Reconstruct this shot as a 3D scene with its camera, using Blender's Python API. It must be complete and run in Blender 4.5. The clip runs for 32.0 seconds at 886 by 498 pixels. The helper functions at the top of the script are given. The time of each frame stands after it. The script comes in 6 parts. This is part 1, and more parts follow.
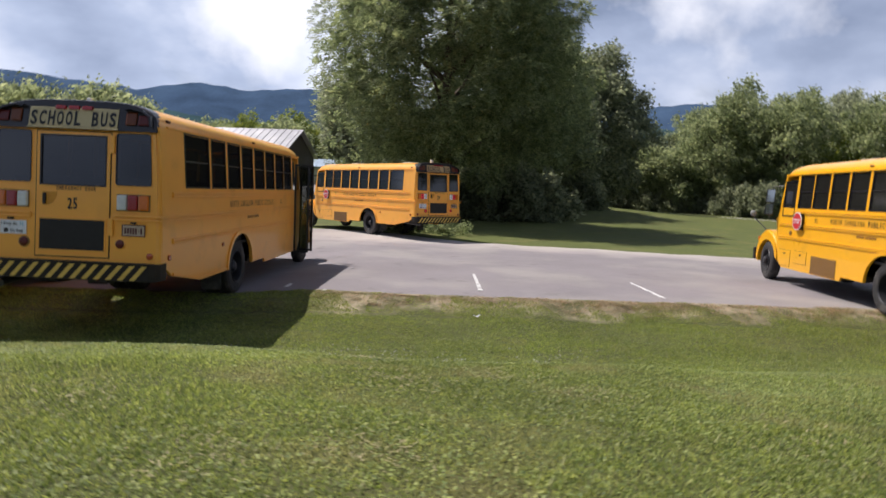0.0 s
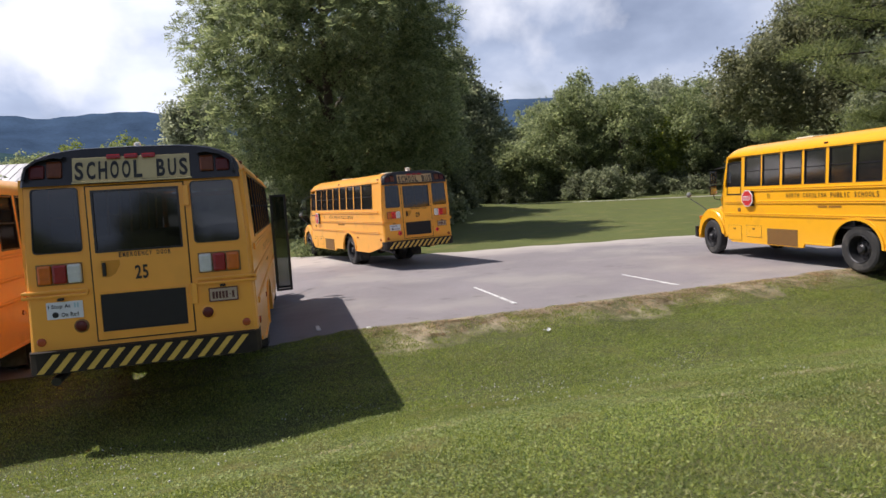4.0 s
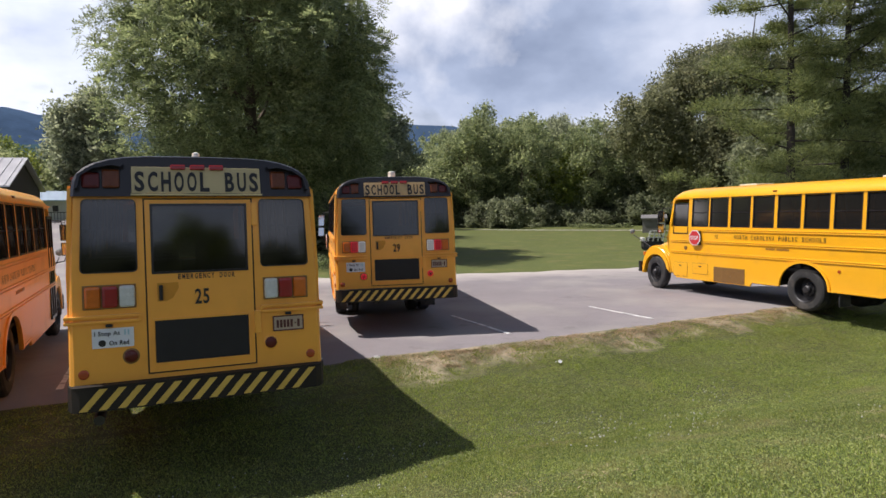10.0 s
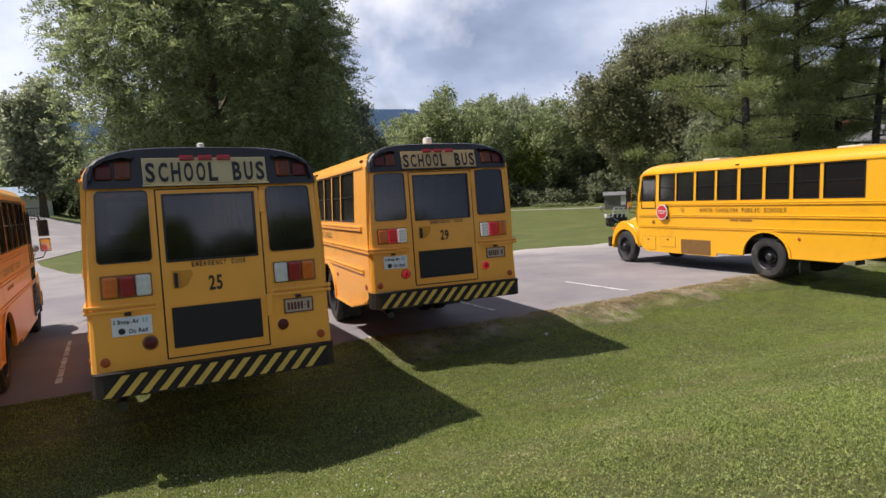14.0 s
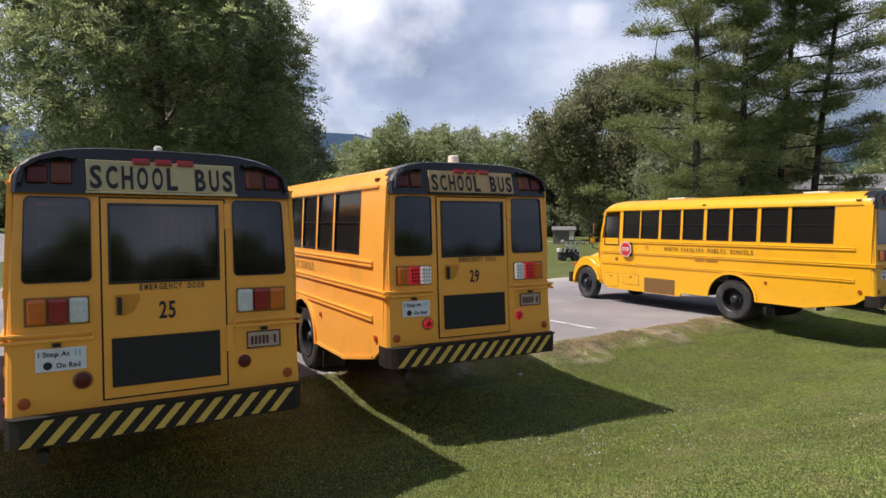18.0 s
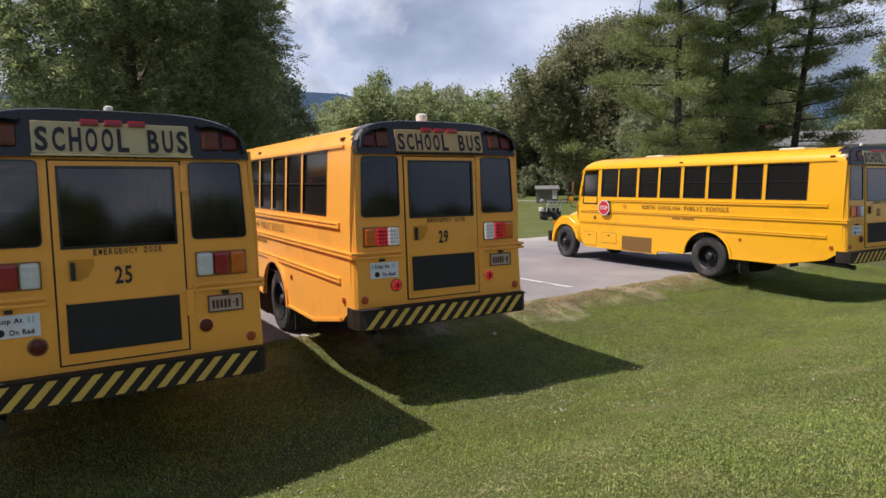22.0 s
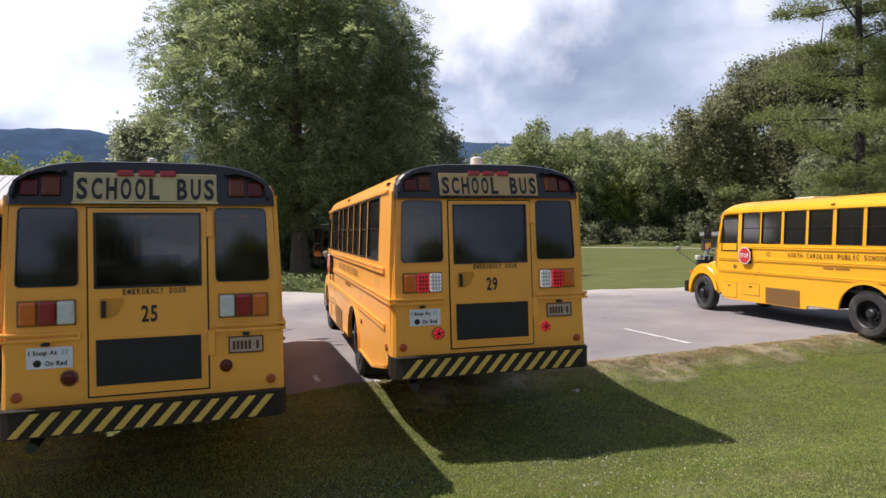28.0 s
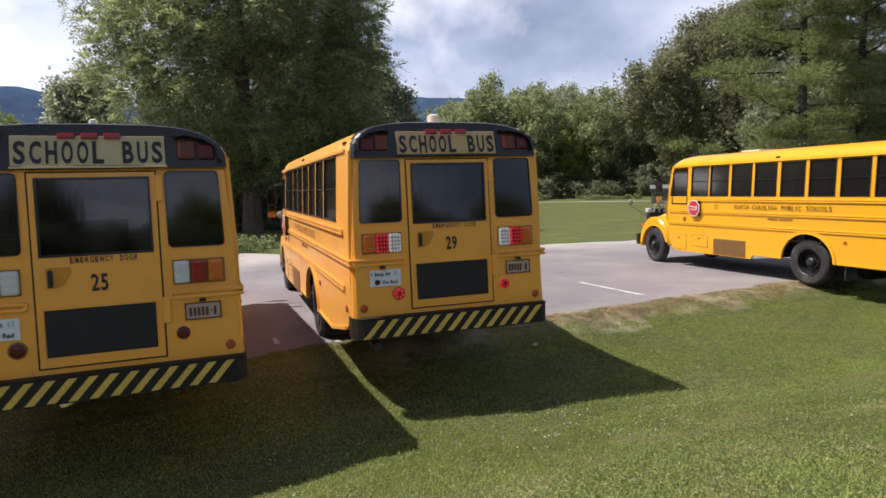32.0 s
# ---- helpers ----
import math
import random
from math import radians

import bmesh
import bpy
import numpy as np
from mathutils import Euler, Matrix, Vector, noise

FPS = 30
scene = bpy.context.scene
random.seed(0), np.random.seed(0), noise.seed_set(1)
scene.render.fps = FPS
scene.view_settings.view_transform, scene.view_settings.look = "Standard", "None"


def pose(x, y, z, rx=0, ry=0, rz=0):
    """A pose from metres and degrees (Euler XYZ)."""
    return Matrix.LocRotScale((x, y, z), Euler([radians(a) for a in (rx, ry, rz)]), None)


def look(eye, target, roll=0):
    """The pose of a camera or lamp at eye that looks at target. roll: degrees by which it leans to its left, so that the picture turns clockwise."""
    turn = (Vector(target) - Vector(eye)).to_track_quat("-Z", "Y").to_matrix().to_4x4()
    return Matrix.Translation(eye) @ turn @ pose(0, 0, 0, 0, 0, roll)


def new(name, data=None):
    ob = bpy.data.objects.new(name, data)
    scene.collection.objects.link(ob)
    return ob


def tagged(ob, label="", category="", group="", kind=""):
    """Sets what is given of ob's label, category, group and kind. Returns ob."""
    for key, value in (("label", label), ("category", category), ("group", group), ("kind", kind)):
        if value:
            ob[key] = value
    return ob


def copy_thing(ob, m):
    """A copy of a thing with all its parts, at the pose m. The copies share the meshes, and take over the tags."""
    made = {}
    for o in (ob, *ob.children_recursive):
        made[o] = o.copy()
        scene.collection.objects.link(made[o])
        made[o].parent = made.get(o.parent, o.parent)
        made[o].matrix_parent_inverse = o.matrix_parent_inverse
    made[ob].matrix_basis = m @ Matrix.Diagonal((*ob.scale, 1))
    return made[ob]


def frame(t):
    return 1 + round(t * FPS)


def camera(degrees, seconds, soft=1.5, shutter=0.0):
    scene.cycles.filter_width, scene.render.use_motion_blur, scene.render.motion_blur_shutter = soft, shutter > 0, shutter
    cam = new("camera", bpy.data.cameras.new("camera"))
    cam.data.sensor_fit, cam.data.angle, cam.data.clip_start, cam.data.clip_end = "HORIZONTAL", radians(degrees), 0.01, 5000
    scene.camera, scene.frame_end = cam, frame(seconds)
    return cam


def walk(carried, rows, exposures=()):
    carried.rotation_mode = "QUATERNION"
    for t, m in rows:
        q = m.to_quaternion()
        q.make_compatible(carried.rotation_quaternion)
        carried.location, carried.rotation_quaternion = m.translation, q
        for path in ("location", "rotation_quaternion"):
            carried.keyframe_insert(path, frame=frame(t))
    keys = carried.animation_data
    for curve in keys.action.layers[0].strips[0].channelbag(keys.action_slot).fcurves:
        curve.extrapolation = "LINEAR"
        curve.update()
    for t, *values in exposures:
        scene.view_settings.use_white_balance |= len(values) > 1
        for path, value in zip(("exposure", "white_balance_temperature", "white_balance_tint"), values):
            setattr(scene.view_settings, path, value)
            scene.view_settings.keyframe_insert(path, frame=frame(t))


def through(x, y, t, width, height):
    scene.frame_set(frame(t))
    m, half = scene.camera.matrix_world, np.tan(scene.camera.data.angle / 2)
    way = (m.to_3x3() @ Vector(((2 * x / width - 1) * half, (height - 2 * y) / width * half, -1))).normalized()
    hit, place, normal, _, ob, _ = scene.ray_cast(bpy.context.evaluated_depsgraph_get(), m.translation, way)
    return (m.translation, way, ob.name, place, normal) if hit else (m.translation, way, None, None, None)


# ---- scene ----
cam = camera(69.75, 32.0, shutter=0.4)
# seconds; eye in metres; turns in degrees about x, y and z
ROWS = [
    (0.0, -0.180, 0.188, 2.013, 84.59, -2.08, -0.31),
    (0.5, -0.592, 0.195, 2.035, 83.51, 4.70, -2.25),
    (1.0, -1.120, 0.264, 2.052, 81.09, 4.88, -2.83),
    (1.5, -1.562, 0.410, 2.107, 83.84, 0.56, -8.39),
    (2.0, -2.047, 0.561, 2.157, 84.45, 1.67, -9.79),
    (2.5, -2.486, 0.666, 2.192, 86.02, 2.65, -9.11),
    (4.5, -3.997, 1.372, 2.287, 84.74, 3.31, -16.53),
    (5.0, -4.329, 1.539, 2.295, 84.98, 1.33, -17.44),
    (5.5, -4.649, 1.679, 2.341, 83.15, 0.80, -20.28),
    (6.0, -4.935, 1.731, 2.351, 83.24, 2.44, -22.51),
    (6.5, -5.113, 1.910, 2.402, 83.09, 2.40, -25.95),
    (7.0, -5.333, 2.042, 2.451, 83.79, 3.72, -26.26),
    (7.5, -5.378, 2.102, 2.424, 85.76, 1.74, -23.92),
    (8.0, -5.460, 2.112, 2.438, 85.69, 1.00, -24.72),
    (8.5, -5.543, 2.112, 2.448, 85.48, 1.73, -24.80),
    (9.0, -5.593, 2.096, 2.436, 84.81, 1.02, -26.04),
    (9.5, -5.614, 2.071, 2.443, 85.28, 0.76, -25.28),
    (10.0, -5.591, 2.080, 2.450, 86.53, 1.00, -24.55),
    (10.5, -5.592, 2.091, 2.450, 86.50, 0.31, -24.16),
    (11.0, -5.632, 2.071, 2.433, 85.67, 0.29, -26.14),
    (11.5, -5.728, 2.030, 2.435, 86.12, 0.04, -26.02),
    (12.0, -5.832, 1.872, 2.422, 84.33, 0.59, -24.67),
    (12.5, -5.950, 1.889, 2.426, 85.21, 1.31, -27.07),
    (13.0, -6.048, 1.927, 2.450, 84.80, 2.91, -28.20),
    (13.5, -6.099, 1.931, 2.426, 84.53, 2.54, -28.04),
    (14.0, -6.124, 1.965, 2.440, 84.94, 2.85, -28.04),
    (14.5, -6.092, 2.085, 2.441, 84.90, 3.39, -29.63),
    (16.5, -6.146, 2.748, 2.418, 86.14, 1.25, -33.52),
    (17.0, -6.120, 2.823, 2.412, 86.46, -0.30, -32.55),
    (17.5, -6.128, 2.873, 2.420, 86.50, -0.52, -32.92),
    (18.0, -6.153, 2.881, 2.425, 87.32, 0.05, -32.89),
    (18.5, -6.159, 2.865, 2.421, 87.32, -0.26, -33.08),
    (19.0, -6.161, 2.875, 2.433, 87.61, -0.29, -34.53),
    (19.5, -6.151, 2.881, 2.429, 87.57, -0.46, -35.90),
    (20.0, -6.143, 2.857, 2.425, 86.41, 0.12, -35.51),
    (20.5, -6.141, 2.853, 2.437, 85.41, 0.58, -35.76),
    (21.0, -6.131, 2.851, 2.417, 85.07, 0.40, -34.63),
    (21.5, -6.071, 2.828, 2.417, 84.02, 0.54, -34.65),
    (22.0, -5.939, 2.833, 2.420, 83.75, 0.61, -34.26),
    (22.5, -5.695, 2.799, 2.400, 84.20, 0.67, -33.95),
    (23.0, -5.432, 2.776, 2.411, 81.87, 1.21, -31.81),
    (23.5, -5.174, 2.684, 2.418, 82.48, 1.21, -29.67),
    (24.0, -4.940, 2.694, 2.392, 83.17, 0.01, -25.16),
    (24.5, -4.751, 2.662, 2.423, 83.04, 0.60, -23.97),
    (26.5, -4.520, 2.480, 2.375, 84.58, 1.51, -22.14),
    (27.0, -4.513, 2.493, 2.395, 85.43, 0.69, -22.25),
    (27.5, -4.527, 2.469, 2.397, 87.67, -0.43, -19.84),
    (28.0, -4.545, 2.479, 2.372, 88.17, 0.87, -19.42),
    (28.5, -4.538, 2.463, 2.368, 87.00, 0.25, -22.20),
    (29.0, -4.530, 2.459, 2.388, 85.45, 1.79, -22.46),
    (29.5, -4.538, 2.447, 2.366, 85.42, 1.64, -23.35),
    (30.0, -4.540, 2.443, 2.363, 85.07, 1.52, -21.86),
    (30.5, -4.548, 2.461, 2.379, 86.04, 1.49, -23.30),
    (31.0, -4.570, 2.519, 2.400, 85.78, 0.44, -23.98),
    (31.5, -4.565, 2.538, 2.395, 84.16, 2.11, -21.80),
    (32.0, -4.574, 2.521, 2.403, 84.18, 1.80, -23.50),
]
walk(cam, [(t, pose(x, y, z, rx, ry, rz)) for t, x, y, z, rx, ry, rz in ROWS], [(0.0, 0.12, 6500, 16), (18.0, 0.16, 6500, 16), (23.0, 0.13, 6500, 16), (26.5, 0.2, 6500, 16), (28.0, 0.26, 6500, 16), (32.0, 0.22, 6500, 16)])

# ---- light ----
SUN_TO = Vector((-0.54, 0.278, 1.0)).normalized()
sun = new("sun", bpy.data.lights.new("sun", "SUN"))
sun.data.energy, sun.data.angle, sun.data.color = 4.75, radians(0.6), (1.0, 0.95, 0.86)
sun.matrix_world = look(SUN_TO * 50, (0, 0, 0))
scene.view_settings.exposure = 0.0


def build_world():
    w = bpy.data.worlds.new("sky")
    scene.world = w
    w.use_nodes = True
    nt = w.node_tree
    nd, lk = nt.nodes, nt.links
    nd.clear()
    out = nd.new("ShaderNodeOutputWorld")
    bg = nd.new("ShaderNodeBackground")
    sky = nd.new("ShaderNodeTexSky")
    sky.sky_type, sky.sun_disc = "NISHITA", False
    sky.sun_elevation = math.asin(SUN_TO.z)
    sky.sun_rotation = math.atan2(SUN_TO.x, SUN_TO.y)
    sky.air_density, sky.dust_density, sky.ozone_density = 1.0, 1.5, 1.0
    dim = nd.new("ShaderNodeMix")
    dim.data_type, dim.blend_type = "RGBA", "MULTIPLY"
    dim.inputs[0].default_value = 1.0
    dim.inputs[7].default_value = (0.05, 0.05, 0.05, 1)
    lk.new(sky.outputs[0], dim.inputs[6])
    co = nd.new("ShaderNodeTexCoord")
    mp = nd.new("ShaderNodeMapping")
    mp.inputs["Scale"].default_value = (1.0, 1.0, 2.0)
    mp.inputs["Location"].default_value = (0.35, 0.2, 0.1)
    lk.new(co.outputs["Generated"], mp.inputs[0])
    big = nd.new("ShaderNodeTexNoise")
    big.inputs["Scale"].default_value, big.inputs["Detail"].default_value = 2.2, 7.0
    big.inputs["Roughness"].default_value, big.inputs["Distortion"].default_value = 0.52, 0.25
    lk.new(mp.outputs[0], big.inputs["Vector"])
    cover = nd.new("ShaderNodeValToRGB")
    cover.color_ramp.elements[0].position, cover.color_ramp.elements[1].position = 0.28, 0.42
    lk.new(big.outputs[0], cover.inputs[0])
    mp2 = nd.new("ShaderNodeMapping")
    mp2.inputs["Scale"].default_value = (1.0, 1.0, 1.8)
    mp2.inputs["Location"].default_value = (2.63, -7.1, 3.57)
    lk.new(co.outputs["Generated"], mp2.inputs[0])
    tone = nd.new("ShaderNodeTexNoise")
    tone.inputs["Scale"].default_value, tone.inputs["Detail"].default_value = 2.6, 6.0
    tone.inputs["Roughness"].default_value = 0.5
    lk.new(mp2.outputs[0], tone.inputs["Vector"])
    cr = nd.new("ShaderNodeValToRGB")
    e = cr.color_ramp.elements
    e[0].position, e[0].color = 0.37, (0.235, 0.30, 0.43, 1)
    e[1].position, e[1].color = 0.66, (0.78, 0.85, 0.96, 1)
    mid = e.new(0.5)
    mid.color = (0.40, 0.485, 0.64, 1)
    lk.new(tone.outputs[0], cr.inputs[0])
    sep = nd.new("ShaderNodeSeparateXYZ")
    lk.new(co.outputs["Generated"], sep.inputs[0])
    high = nd.new("ShaderNodeMapRange")
    for i, k in enumerate((0.32, 0.7, 1.0, 0.12)):
        high.inputs[i + 1].default_value = k
    lk.new(sep.outputs[2], high.inputs[0])
    thin = nd.new("ShaderNodeMath")
    thin.operation = "MULTIPLY"
    lk.new(cover.outputs[0], thin.inputs[0])
    lk.new(high.outputs[0], thin.inputs[1])
    # bright cumulus heads standing out of the grey cover
    fine = nd.new("ShaderNodeTexNoise")
    fine.inputs["Scale"].default_value, fine.inputs["Detail"].default_value = 11.0, 8.0
    lk.new(co.outputs["Generated"], fine.inputs["Vector"])
    white = cr.outputs[0]
    for az, el, wide in ((24.0, 21.0, 9.0), (45.5, 17.0, 1.8), (-15.0, 14.5, 5.5)):
        a, b = radians(az), radians(el)
        head = nd.new("ShaderNodeVectorMath")
        head.operation = "DISTANCE"
        head.inputs[1].default_value = (math.sin(a) * math.cos(b), math.cos(a) * math.cos(b), math.sin(b))
        lk.new(co.outputs["Generated"], head.inputs[0])
        rag = nd.new("ShaderNodeMath")
        rag.operation = "MULTIPLY_ADD"
        rag.inputs[1].default_value = radians(wide) * 1.9
        lk.new(fine.outputs[0], rag.inputs[0])
        lk.new(head.outputs["Value"], rag.inputs[2])
        puff = nd.new("ShaderNodeMapRange")
        for i, k in enumerate((radians(wide) * 1.4, radians(wide) * 2.05, 0.8 if wide > 4 else 0.5, 0.0)):
            puff.inputs[i + 1].default_value = k
        lk.new(rag.outputs[0], puff.inputs[0])
        lit = nd.new("ShaderNodeMix")
        lit.data_type = "RGBA"
        lit.inputs[7].default_value = (0.95, 0.98, 1.02, 1)
        lk.new(puff.outputs[0], lit.inputs[0])
        lk.new(white, lit.inputs[6])
        white = lit.outputs[2]
    mix = nd.new("ShaderNodeMix")
    mix.data_type = "RGBA"
    lk.new(thin.outputs[0], mix.inputs[0])
    lk.new(dim.outputs[2], mix.inputs[6])
    lk.new(white, mix.inputs[7])
    dot = nd.new("ShaderNodeVectorMath")
    dot.operation = "DOT_PRODUCT"
    dot.inputs[1].default_value = tuple(SUN_TO)
    lk.new(co.outputs["Generated"], dot.inputs[0])
    near_sun = nd.new("ShaderNodeMapRange")
    for i, k in enumerate((-0.15, 0.5, 0.93, 1.14)):
        near_sun.inputs[i + 1].default_value = k
    lk.new(dot.outputs["Value"], near_sun.inputs[0])
    lk.new(near_sun.outputs[0], bg.inputs[1])
    lk.new(mix.outputs[2], bg.inputs[0])
    lk.new(bg.outputs[0], out.inputs[0])


build_world()


# ---- materials ----
def mat(name, color, rough=0.6, metal=0.0, spec=0.5, noise_scale=0.0, vary=0.0, bump=0.0, bump_scale=40.0, coat=0.0, island=0.0, dirt=None):
    """A principled material with two scales of tone variation, optional relief and optional dirt of its own colour."""
    m = bpy.data.materials.new(name)
    m.use_nodes = True
    nt = m.node_tree
    nd, lk = nt.nodes, nt.links
    p = nd["Principled BSDF"]
    p.inputs["Base Color"].default_value = (*color, 1)
    p.inputs["Roughness"].default_value, p.inputs["Metallic"].default_value = rough, metal
    p.inputs["Specular IOR Level"].default_value = spec
    p.inputs["Coat Weight"].default_value = coat
    p.inputs["Coat Roughness"].default_value = 0.08
    co = nd.new("ShaderNodeTexCoord")
    last = None
    if vary:
        n1 = nd.new("ShaderNodeTexNoise")
        n1.inputs["Scale"].default_value, n1.inputs["Detail"].default_value = noise_scale, 6
        lk.new(co.outputs["Object"], n1.inputs["Vector"])
        n2 = nd.new("ShaderNodeTexNoise")
        n2.inputs["Scale"].default_value, n2.inputs["Detail"].default_value = noise_scale * 9, 3
        lk.new(co.outputs["Object"], n2.inputs["Vector"])
        add = nd.new("ShaderNodeMath")
        add.operation = "MULTIPLY_ADD"
        add.inputs[1].default_value = 0.4
        lk.new(n2.outputs[0], add.inputs[0])
        lk.new(n1.outputs[0], add.inputs[2])
        rng = nd.new("ShaderNodeMapRange")
        rng.inputs[1].default_value, rng.inputs[2].default_value = 0.4, 1.0
        rng.inputs[3].default_value, rng.inputs[4].default_value = 1 - vary, 1 + vary
        lk.new(add.outputs[0], rng.inputs[0])
        hsv = nd.new("ShaderNodeHueSaturation")
        hsv.inputs["Color"].default_value = (*color, 1)
        lk.new(rng.outputs[0], hsv.inputs["Value"])
        last = hsv.outputs[0]
        r2 = nd.new("ShaderNodeMapRange")
        r2.inputs[1].default_value, r2.inputs[2].default_value = 0.4, 1.0
        r2.inputs[3].default_value, r2.inputs[4].default_value = rough * 0.85, min(1, rough * 1.2)
        lk.new(add.outputs[0], r2.inputs[0])
        lk.new(r2.outputs[0], p.inputs["Roughness"])
    if island:
        g = nd.new("ShaderNodeNewGeometry")
        r3 = nd.new("ShaderNodeMapRange")
        r3.inputs[3].default_value, r3.inputs[4].default_value = 1 - island, 1 + island
        lk.new(g.outputs["Random Per Island"], r3.inputs[0])
        h2 = nd.new("ShaderNodeHueSaturation")
        h2.inputs["Color"].default_value = (*color, 1)
        if last:
            lk.new(last, h2.inputs["Color"])
        lk.new(r3.outputs[0], h2.inputs["Value"])
        r4 = nd.new("ShaderNodeMapRange")
        r4.inputs[3].default_value, r4.inputs[4].default_value = 0.5 + 0.05 * island, 0.5 - 0.05 * island
        lk.new(g.outputs["Random Per Island"], r4.inputs[0])
        lk.new(r4.outputs[0], h2.inputs["Hue"])
        last = h2.outputs[0]
    if dirt:
        n3 = nd.new("ShaderNodeTexNoise")
        n3.inputs["Scale"].default_value, n3.inputs["Detail"].default_value = dirt[1], 8
        lk.new(co.outputs["Object"], n3.inputs["Vector"])
        ramp = nd.new("ShaderNodeMapRange")
        ramp.inputs[1].default_value, ramp.inputs[2].default_value = dirt[2], dirt[2] + 0.15
        ramp.inputs[3].default_value, ramp.inputs[4].default_value = 0, dirt[3]
        lk.new(n3.outputs[0], ramp.inputs[0])
        mx = nd.new("ShaderNodeMix")
        mx.data_type = "RGBA"
        mx.inputs[6].default_value = (*color, 1)
        mx.inputs[7].default_value = (*dirt[0], 1)
        if last:
            lk.new(last, mx.inputs[6])
        lk.new(ramp.outputs[0], mx.inputs[0])
        last = mx.outputs[2]
    if last:
        lk.new(last, p.inputs["Base Color"])
    if bump:
        n4 = nd.new("ShaderNodeTexNoise")
        n4.inputs["Scale"].default_value, n4.inputs["Detail"].default_value = bump_scale, 4
        lk.new(co.outputs["Object"], n4.inputs["Vector"])
        b = nd.new("ShaderNodeBump")
        b.inputs["Strength"].default_value, b.inputs["Distance"].default_value = bump, 0.02
        lk.new(n4.outputs[0], b.inputs["Height"])
        lk.new(b.outputs[0], p.inputs["Normal"])
    return m


def glowing(name, color, glow, strength, rough=0.3):
    m = mat(name, color, rough)
    p = m.node_tree.nodes["Principled BSDF"]
    p.inputs["Emission Color"].default_value = (*glow, 1)
    p.inputs["Emission Strength"].default_value = strength
    return m


def glass_mat(name, tint, shine=0.9, rough=0.02, ior=1.5, dust=0.0):
    """Tinted pane: the view through it darkened, a clear reflection over it."""
    m = bpy.data.materials.new(name)
    m.use_nodes = True
    nt = m.node_tree
    nd, lk = nt.nodes, nt.links
    nd.clear()
    out = nd.new("ShaderNodeOutputMaterial")
    tr = nd.new("ShaderNodeBsdfTransparent")
    tr.inputs[0].default_value = (*tint, 1)
    gl = nd.new("ShaderNodeBsdfGlossy")
    gl.inputs["Roughness"].default_value = rough
    gl.inputs["Color"].default_value = (shine, shine, shine, 1)
    fr = nd.new("ShaderNodeFresnel")
    fr.inputs[0].default_value = ior
    mx = nd.new("ShaderNodeMixShader")
    lk.new(fr.outputs[0], mx.inputs[0])
    lk.new(tr.outputs[0], mx.inputs[1])
    lk.new(gl.outputs[0], mx.inputs[2])
    if dust:
        film_of_dust = nd.new("ShaderNodeBsdfDiffuse")
        film_of_dust.inputs[0].default_value = (dust, dust * 0.95, dust * 0.9, 1)
        both = nd.new("ShaderNodeAddShader")
        lk.new(mx.outputs[0], both.inputs[0])
        lk.new(film_of_dust.outputs[0], both.inputs[1])
        lk.new(both.outputs[0], out.inputs[0])
    else:
        lk.new(mx.outputs[0], out.inputs[0])
    return m


def leaf_mat(name, color, through=0.35, island=0.45, noise_scale=0.25, vary=0.25, dirt=None):
    m = mat(name, color, 0.55, spec=0.35, noise_scale=noise_scale, vary=vary, island=island, dirt=dirt)
    nt = m.node_tree
    nd, lk = nt.nodes, nt.links
    p = nd["Principled BSDF"]
    src = p.inputs["Base Color"].links[0].from_socket
    t = nd.new("ShaderNodeBsdfTranslucent")
    h = nd.new("ShaderNodeHueSaturation")
    h.inputs["Hue"].default_value, h.inputs["Saturation"].default_value, h.inputs["Value"].default_value = 0.485, 1.1, 1.5
    lk.new(src, h.inputs["Color"])
    lk.new(h.outputs[0], t.inputs[0])
    mx = nd.new("ShaderNodeMixShader")
    mx.inputs[0].default_value = through
    lk.new(p.outputs[0], mx.inputs[1])
    lk.new(t.outputs[0], mx.inputs[2])
    lk.new(mx.outputs[0], nd["Material Output"].inputs[0])
    return m


YELLOW = mat("bus_yellow_paint", (0.93, 0.412, 0.048), 0.38, noise_scale=0.8, vary=0.06, coat=0.2, dirt=((0.45, 0.2, 0.04), 1.6, 0.54, 0.3))
YELLOW.node_tree.nodes["Principled BSDF"].inputs["Sheen Weight"].default_value = 0.2
YELLOW.node_tree.nodes["Principled BSDF"].inputs["Sheen Roughness"].default_value = 0.45
YELLOW.node_tree.nodes["Principled BSDF"].inputs["Sheen Tint"].default_value = (1.0, 0.80, 0.38, 1)
# same bus paint with the sun's lemon cast put into its colour
LEMON = mat("sunlit_bus_yellow_paint", (0.88, 0.43, 0.012), 0.3, noise_scale=0.8, vary=0.05, coat=0.3, dirt=((0.5, 0.24, 0.03), 1.6, 0.56, 0.25))
BLACK = mat("black_paint", (0.014, 0.012, 0.014), 0.34, spec=0.35, noise_scale=3, vary=0.3, coat=0.35)
BUMPER = mat("dull_black_bumper", (0.020, 0.017, 0.015), 0.6, spec=0.25, noise_scale=4, vary=0.3, dirt=((0.045, 0.036, 0.028), 3, 0.5, 0.4))
RUBBER = mat("tyre_rubber", (0.03, 0.03, 0.031), 0.8, noise_scale=6, vary=0.3, bump=0.25, bump_scale=60, dirt=((0.12, 0.11, 0.1), 4, 0.5, 0.5))
MATTE = mat("matte_black_panel", (0.016, 0.015, 0.014), 0.75, noise_scale=8, vary=0.3, bump=0.15, bump_scale=200)
